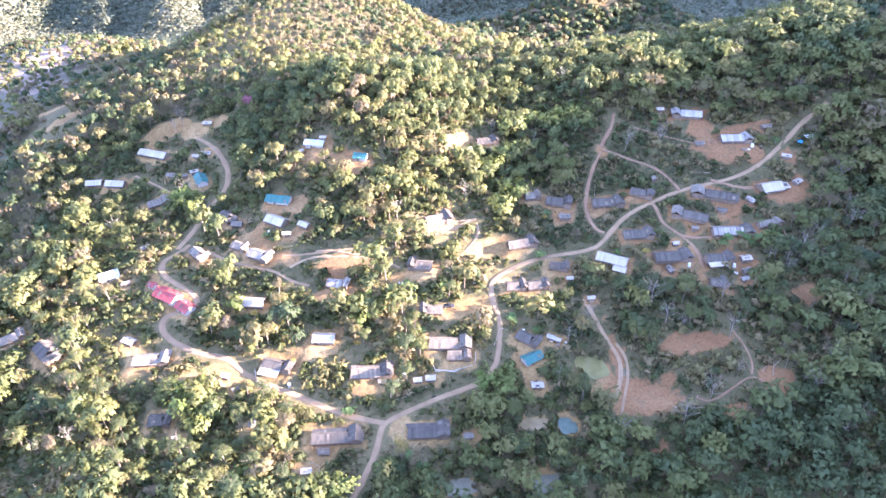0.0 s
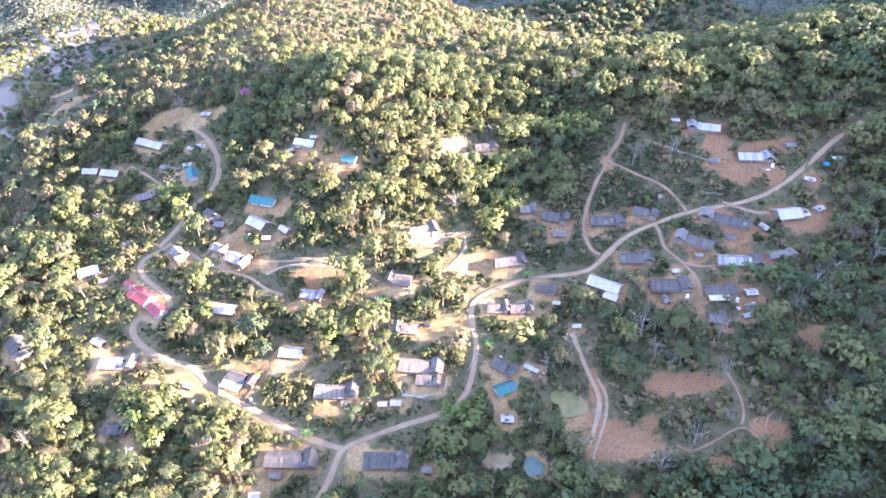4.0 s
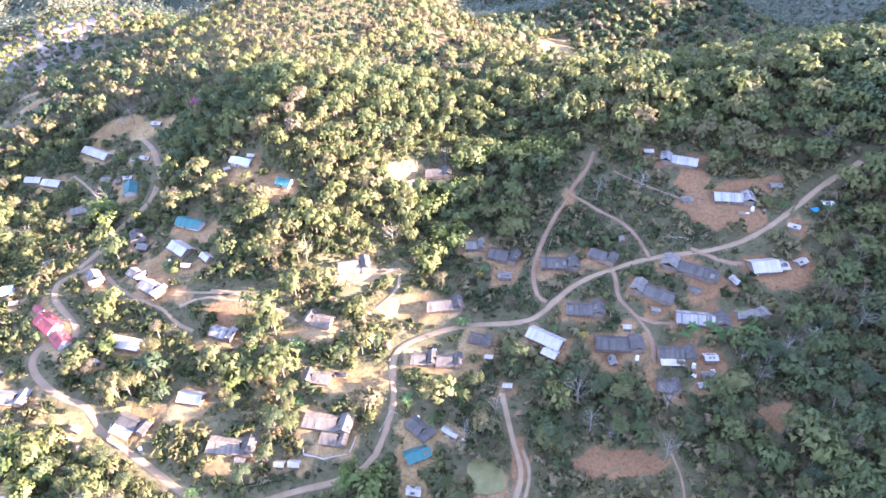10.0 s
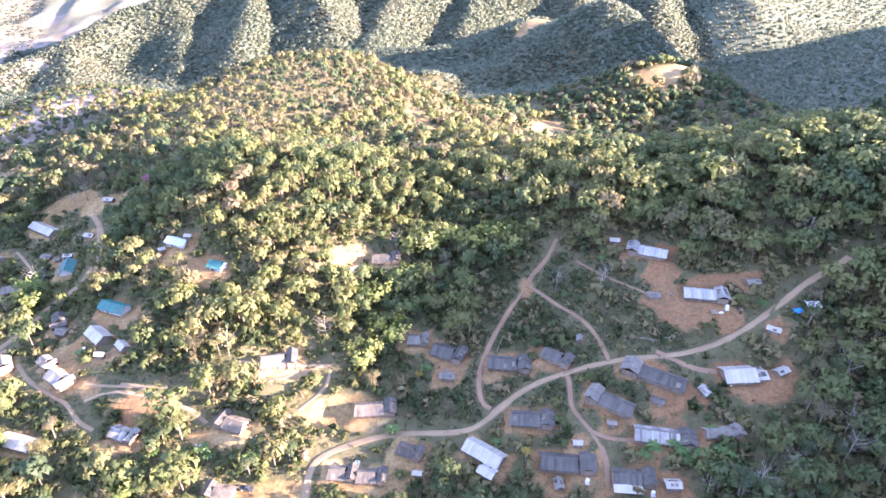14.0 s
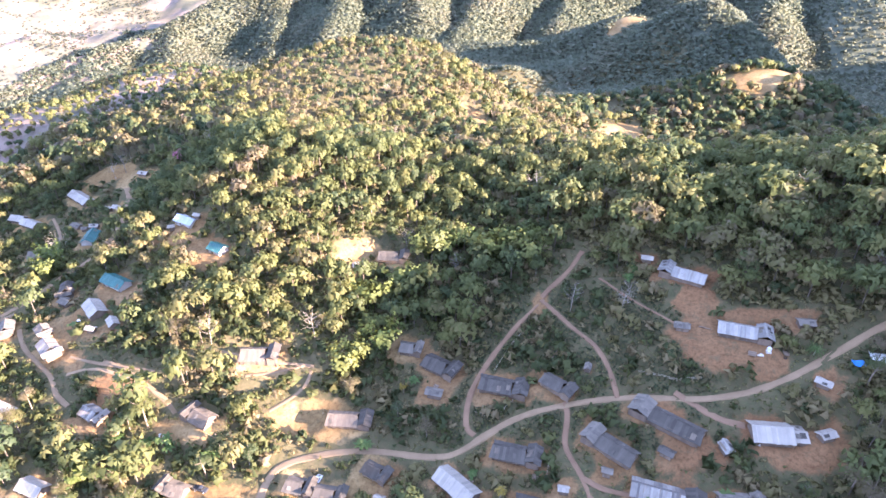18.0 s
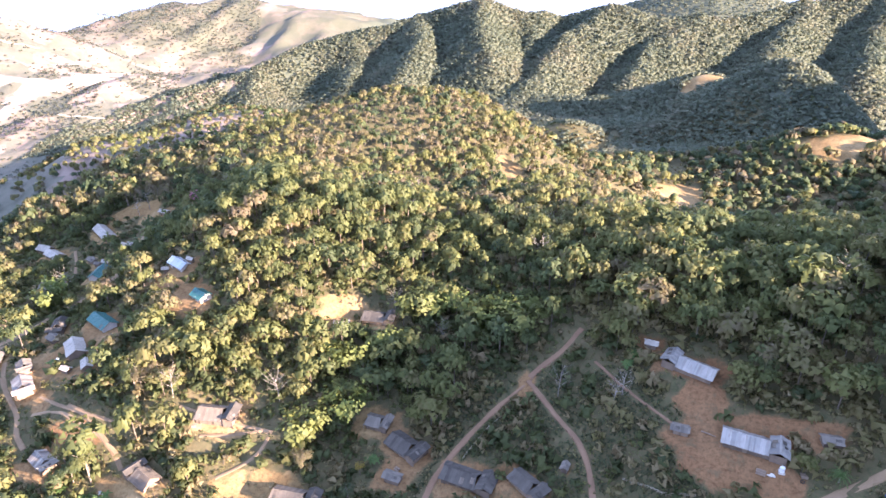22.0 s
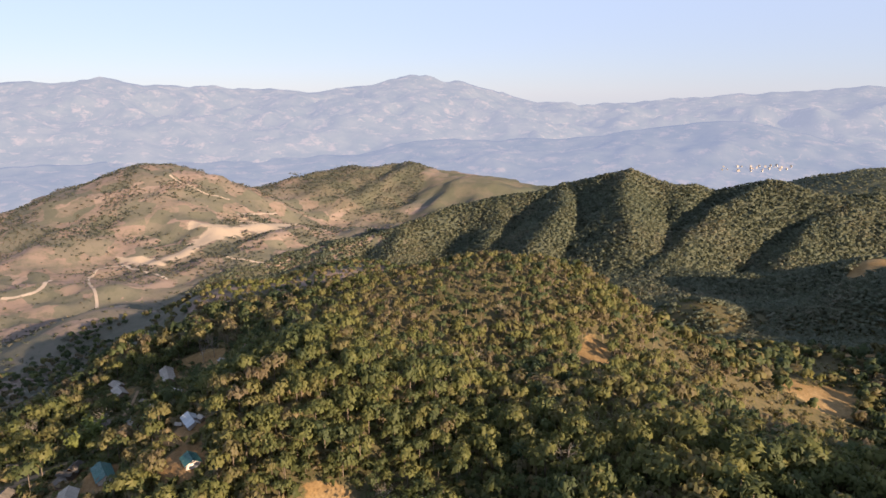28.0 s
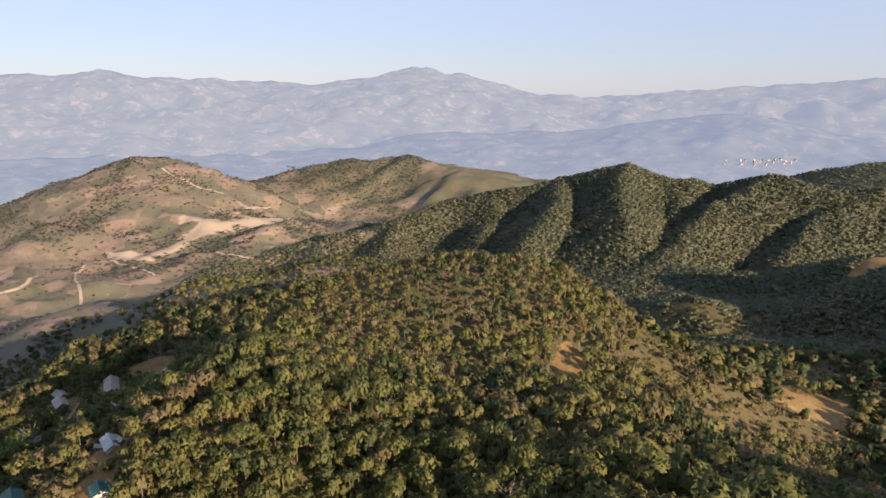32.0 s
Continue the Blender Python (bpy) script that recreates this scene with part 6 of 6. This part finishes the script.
def tarp(w, d, mat, h):
    """A sheet stretched over poles, sagging in the middle."""
    top = new("tarp_shelter")
    n = 7
    u, v = np.meshgrid(np.linspace(-0.5, 0.5, n), np.linspace(-0.5, 0.5, n))
    z = h - 0.5 * (0.25 - u**2) * 1.2 + 0.25 * v + 0.05 * np.sin(9 * u)
    p = np.stack([u * w, v * d, z], -1).reshape(-1, 3)
    i = np.arange(n * n).reshape(n, n)
    f = np.stack([i[:-1, :-1], i[:-1, 1:], i[1:, 1:], i[1:, :-1]], -1).reshape(-1, 4)
    part("sheet", quick_mesh("sheet", np.vstack([p, p - (0, 0, 0.03)]), np.vstack([f, f[:, ::-1] + n * n]), [mat], flat=False), top)
    for sx in (-0.48, 0.48):
        for sy in (-0.48, 0.48):
            vv, ff = tube([(sx * w, sy * d, -0.5), (sx * w, sy * d, h - 0.05 + 0.25 * sy)], (0.05, 0.04), 6)
            part("pole", quick_mesh("pole", vv, ff, [M_POST], flat=False), top)
    return top


def pickup(paint):
    """A small pickup truck."""
    top = new("pickup_truck")
    bm = bmesh.new()
    box_bm(bm, (4.7, 1.72, 0.62), (0, 0, 0.72), None, 0.12)
    body = part_bm("body", bm, paint, top)
    bm = bmesh.new()
    made = box_bm(bm, (1.75, 1.55, 0.62), (0.35, 0, 1.33))
    for v in made:
        if v.co.z > 1.4:
            v.co.x = 0.35 + (v.co.x - 0.35) * 0.7
            v.co.y *= 0.86
    bmesh.ops.bevel(bm, geom=bm.edges[:], offset=0.07, segments=2, affect="EDGES")
    part_bm("cab", bm, paint, top)
    for x, rot in ((1.07, -0.9), (-0.37, 0.9)):
        bm = bmesh.new()
        box_bm(bm, (0.04, 1.25, 0.5), (x, 0, 1.36), Matrix.Rotation(rot * 0.5, 4, "Y"), 0.01)
        part_bm("windscreen" if x > 0 else "rear_window", bm, M_GLASS, top, "dark glass")
    for y in (-1, 1):
        bm = bmesh.new()
        box_bm(bm, (1.1, 0.03, 0.36), (0.35, y * 0.74, 1.36), Matrix.Rotation(y * 0.17, 4, "X"), 0.01)
        part_bm("side_window", bm, M_GLASS, top, "dark glass")
        for x in (1.45, -1.45):
            bm = bmesh.new()
            bmesh.ops.create_cone(bm, cap_ends=True, segments=18, radius1=0.36, radius2=0.36, depth=0.22, matrix=Matrix.Translation((x, y * 0.78, 0.36)) @ Matrix.Rotation(math.pi / 2, 4, "X"))
            bmesh.ops.bevel(bm, geom=bm.edges[:], offset=0.03, segments=1, affect="EDGES")
            wheel = part_bm("wheel", bm, M_TYRE, top, "black tyre")
            bm = bmesh.new()
            bmesh.ops.create_cone(bm, cap_ends=True, segments=14, radius1=0.2, radius2=0.17, depth=0.05, matrix=Matrix.Translation((x, y * 0.9, 0.36)) @ Matrix.Rotation(-y * math.pi / 2, 4, "X"))
            part_bm("rim", bm, M_TANK, wheel, "grey metal rim")
    bm = bmesh.new()
    box_bm(bm, (1.6, 1.4, 0.06), (-1.4, 0, 1.035), None, 0.02)
    part_bm("cargo_bed", bm, M_TYRE, top, "dark open cargo bed")
    return top


def motorbike():
    top = new("motorbike")
    for x in (-0.6, 0.62):
        bm = bmesh.new()
        bmesh.ops.create_cone(bm, cap_ends=True, segments=18, radius1=0.29, radius2=0.29, depth=0.1, matrix=Matrix.Translation((x, 0, 0.29)) @ Matrix.Rotation(math.pi / 2, 4, "X"))
        part_bm("wheel", bm, M_TYRE, top)
    bm = bmesh.new()
    box_bm(bm, (0.75, 0.25, 0.4), (0, 0, 0.55), None, 0.08)
    part_bm("body", bm, M_CARPAINT, top)
    bm = bmesh.new()
    box_bm(bm, (0.7, 0.24, 0.1), (-0.3, 0, 0.79), None, 0.04)
    part_bm("seat", bm, M_TYRE, top)
    v, f = tube([(0.5, -0.34, 1.0), (0.45, 0, 0.98), (0.5, 0.34, 1.0)], (0.02, 0.025, 0.02), 6)
    part("handlebar", quick_mesh("handlebar", v, f, [M_CARPAINT], flat=False), top)
    v, f = tube([(0.62, 0, 0.29), (0.45, 0, 0.98)], (0.035, 0.03), 6)
    part("fork", quick_mesh("fork", v, f, [M_CARPAINT], flat=False), top)
    return top


def fence(line, height=1.1):
    """Split bamboo posts with two rails along a line."""
    top = new("fence")
    p = np.array(line, float)
    run = np.r_[0, np.cumsum(np.hypot(*np.diff(p, axis=0).T))]
    s = np.arange(0, run[-1], 1.1)
    q = np.c_[np.interp(s, run, p[:, 0]), np.interp(s, run, p[:, 1])]
    x0, y0 = q[0]
    z0 = gz(x0, y0)
    tops = []
    for x, y in q:
        z = gz(x, y)
        tops.append((x - x0, y - y0, z - z0))
        v, f = tube([(x - x0, y - y0, z - z0 - 0.3), (x - x0, y - y0, z - z0 + height + rng.uniform(-0.1, 0.15))], (0.06, 0.05), 5)
        part("post", quick_mesh("post", v, f, [M_FENCE], flat=False), top)
    for h in (0.45, 0.9):
        v, f = tube(np.array(tops) + (0, 0, h), np.full(len(tops), 0.045), 5)
        part("rail", quick_mesh("rail", v, f, [M_FENCE], flat=False), top)
    top.location = (x0, y0, z0)
    return top


def low_wall(line, height=1.0):
    """A plastered block wall along a line, one panel a side."""
    top = new("yard_wall")
    x0, y0 = line[0]
    z0 = gz(x0, y0)
    for (ax, ay), (bx_, by_) in zip(line, line[1:]):
        bm = bmesh.new()
        ln, ang = math.hypot(bx_ - ax, by_ - ay), math.atan2(by_ - ay, bx_ - ax)
        zm = min(gz(ax, ay), gz(bx_, by_)) - z0
        box_bm(bm, (ln + 0.16, 0.18, height + 0.8), ((ax + bx_) / 2 - x0, (ay + by_) / 2 - y0, zm + height / 2 - 0.2), Matrix.Rotation(ang, 4, "Z"), 0.02)
        part_bm("wall_panel", bm, M_BLOCK, top)
    top.location = (x0, y0, z0)
    return top


M_FENCE = plain("weathered_bamboo", (0.22, 0.19, 0.14), (0.42, 0.38, 0.30), 2.0)


def at(ob, x, y, turn=0, dz=0.0):
    ob.matrix_basis = pose(x, y, gz(x, y) + dz, 0, 0, turn)
    return ob


tagged(at(tarp(3.4, 2.4, M_TARP_BLUE, 1.6), 157.1, 135.5, 8), "bright blue tarp stretched on poles", "tarp", "tarp shelters")
tagged(at(tarp(4.8, 3.4, M_TARP_WHITE, 1.9), 162.2, 136.8, -4), "white tarp stretched on poles", "tarp", "tarp shelters")
tagged(at(pickup(M_CARPAINT), -27, 88, -8), "dark pickup truck parked on the bare earth yard", "truck")
tagged(at(pickup(M_CARWHITE), 7, 94.6, 80), "pale pickup truck beside a shed", "truck")
tagged(at(motorbike(), -111, 66.0, -35), "small motorbike on the dirt road", "motorbike", "motorbikes")
tagged(at(motorbike(), -40, 50.2, 15), "small motorbike on the dirt road", "motorbike", "motorbikes")
tagged(at(motorbike(), -14, 60.5, 60), "small motorbike by the roadside", "motorbike", "motorbikes")
for x, y, turn in ((-102, 140.5, 0), (-95, 66, 20), (134.5, 139.6, 0), (1.5, 71.5, 40), (97.5, 80.5, 0), (-50, 62, 0), (79, 85, 0)):
    tagged(at(water_tank(), x, y, turn), "grey plastic water tank on a cement plinth", "water tank", "water tanks")
for x, y, turn, n, ln in ((-120, 66, 10, 14, 2.0), (-50.5, 60, 40, 12, 1.8), (130, 139.0, -10, 16, 2.2), (122, 112.5, 20, 13, 2.4), (13.0, 62, 60, 12, 2.0), (-57, 32.5, 15, 14, 2.0), (119.5, 112, 80, 12, 1.6),
                          (-133, 104.8, 0, 12, 1.8), (52, 99.5, 50, 11, 1.8), (70, 100.5, 0, 12, 1.8), (-30, 125, 20, 11, 1.6), (36, 130.5, -20, 10, 1.6), (140, 141.0, 0, 10, 1.5)):
    tagged(at(wood_pile(n, ln), x, y, turn), "stack of cut firewood logs on bare earth", "wood pile", "wood piles")
for k, (x, y, turn, ln) in enumerate(((92, 37, 35, 8), (88, 35, 42, 7), (95, 38, 20, 7.5), (90, 33, 60, 6), (93, 35, 28, 6.5), (96, 34, 48, 6), (74, 143, 58, 9), (118, 148, -30, 4))):
    v, f = tube([(-ln / 2, 0, 0.1), (0, rng.uniform(-0.2, 0.2), 0.16), (ln / 2, 0, 0.1)], (0.22, 0.18, 0.1), 7)
    ob = new("fallen_log", quick_mesh("fallen_log", v, f, [M_LOG], flat=False))
    dx, dy = math.cos(radians(turn)) * ln / 2, math.sin(radians(turn)) * ln / 2
    za, zb = gz(x - dx, y - dy), gz(x + dx, y + dy)
    ob.matrix_basis = pose(x, y, (za + zb) / 2 + 0.08, 0, -math.degrees(math.atan2(zb - za, ln)), turn)
    tagged(ob, "long fallen tree trunk lying on cleared ground", "log", "fallen logs")
for line in (((50, 121), (53, 119.5), (58, 121), (62, 125)), ((73, 101.5), (73.5, 107), (71, 109), (70, 106)), ((-128, 66), (-124, 62), (-116, 60)), ((54, 136), (58, 146), (64, 154)), ((98, 133), (108, 131), (116, 131)),
             ((-96, 27.5), (-92, 25), (-86, 25), (-84, 28.5), (-88, 32)), ((-12, 67), (-8, 74), (-5, 72)), ((-55, 51), (-48, 52.5), (-42, 54)), ((20, 82), (26, 81), (31, 80))):
    tagged(fence(line), "low fence of weathered bamboo posts and rails", "fence", "fences")
tagged(low_wall([(-38.5, 66.5), (-37.5, 61.0), (-30.0, 58.8), (-21.5, 60.2), (-20.0, 66.0)]), "low plastered wall round a house yard", "wall")
tagged(low_wall([(-109, 77.5), (-107.5, 69.5), (-102, 66.3)], 0.8), "low plastered wall along the road", "wall")
tyre = new("tyre")
bm = bmesh.new()
bmesh.ops.create_cone(bm, cap_ends=False, segments=20, radius1=0.55, radius2=0.55, depth=0.26)
bmesh.ops.solidify(bm, geom=bm.faces[:], thickness=0.2)
bmesh.ops.bevel(bm, geom=bm.edges[:], offset=0.04, segments=1, affect="EDGES")
part_bm("tread", bm, M_TYRE, tyre)
tagged(at(tyre, 139.5, 139.5, 0, 0.13), "old black tyre lying on red earth", "tyre")


def sack_heap():
    """Filled sacks thrown in a heap."""
    top = new("sack_heap")
    for k in range(7):
        bm = bmesh.new()
        bmesh.ops.create_icosphere(bm, subdivisions=2, radius=0.5, matrix=Matrix.Diagonal((0.95, 0.5, 0.36, 1)))
        for v in bm.verts:
            v.co *= 1 + 0.08 * noise.noise(v.co * 3 + Vector((k, 0, 0)))
        bmesh.ops.transform(bm, matrix=pose(rng.uniform(-0.7, 0.7), rng.uniform(-0.6, 0.6), 0.17 + 0.28 * (k > 4), 0, 0, rng.uniform(0, 180)), verts=bm.verts)
        part_bm("sack", bm, M_SACK, top)
    return top


for x, y in ((132, 138.6), (16.5, 62.5), (121.5, 110.5), (11.5, 64.5), (-53, 59.5), (97, 77.5), (-121, 70.5), (128, 112), (49, 87.5), (-14, 96.5), (-46, 100.5), (104, 79)):
    tagged(at(sack_heap(), x, y, rng.uniform(0, 180)), "heap of pale filled sacks beside a house", "sacks", "sack heaps")
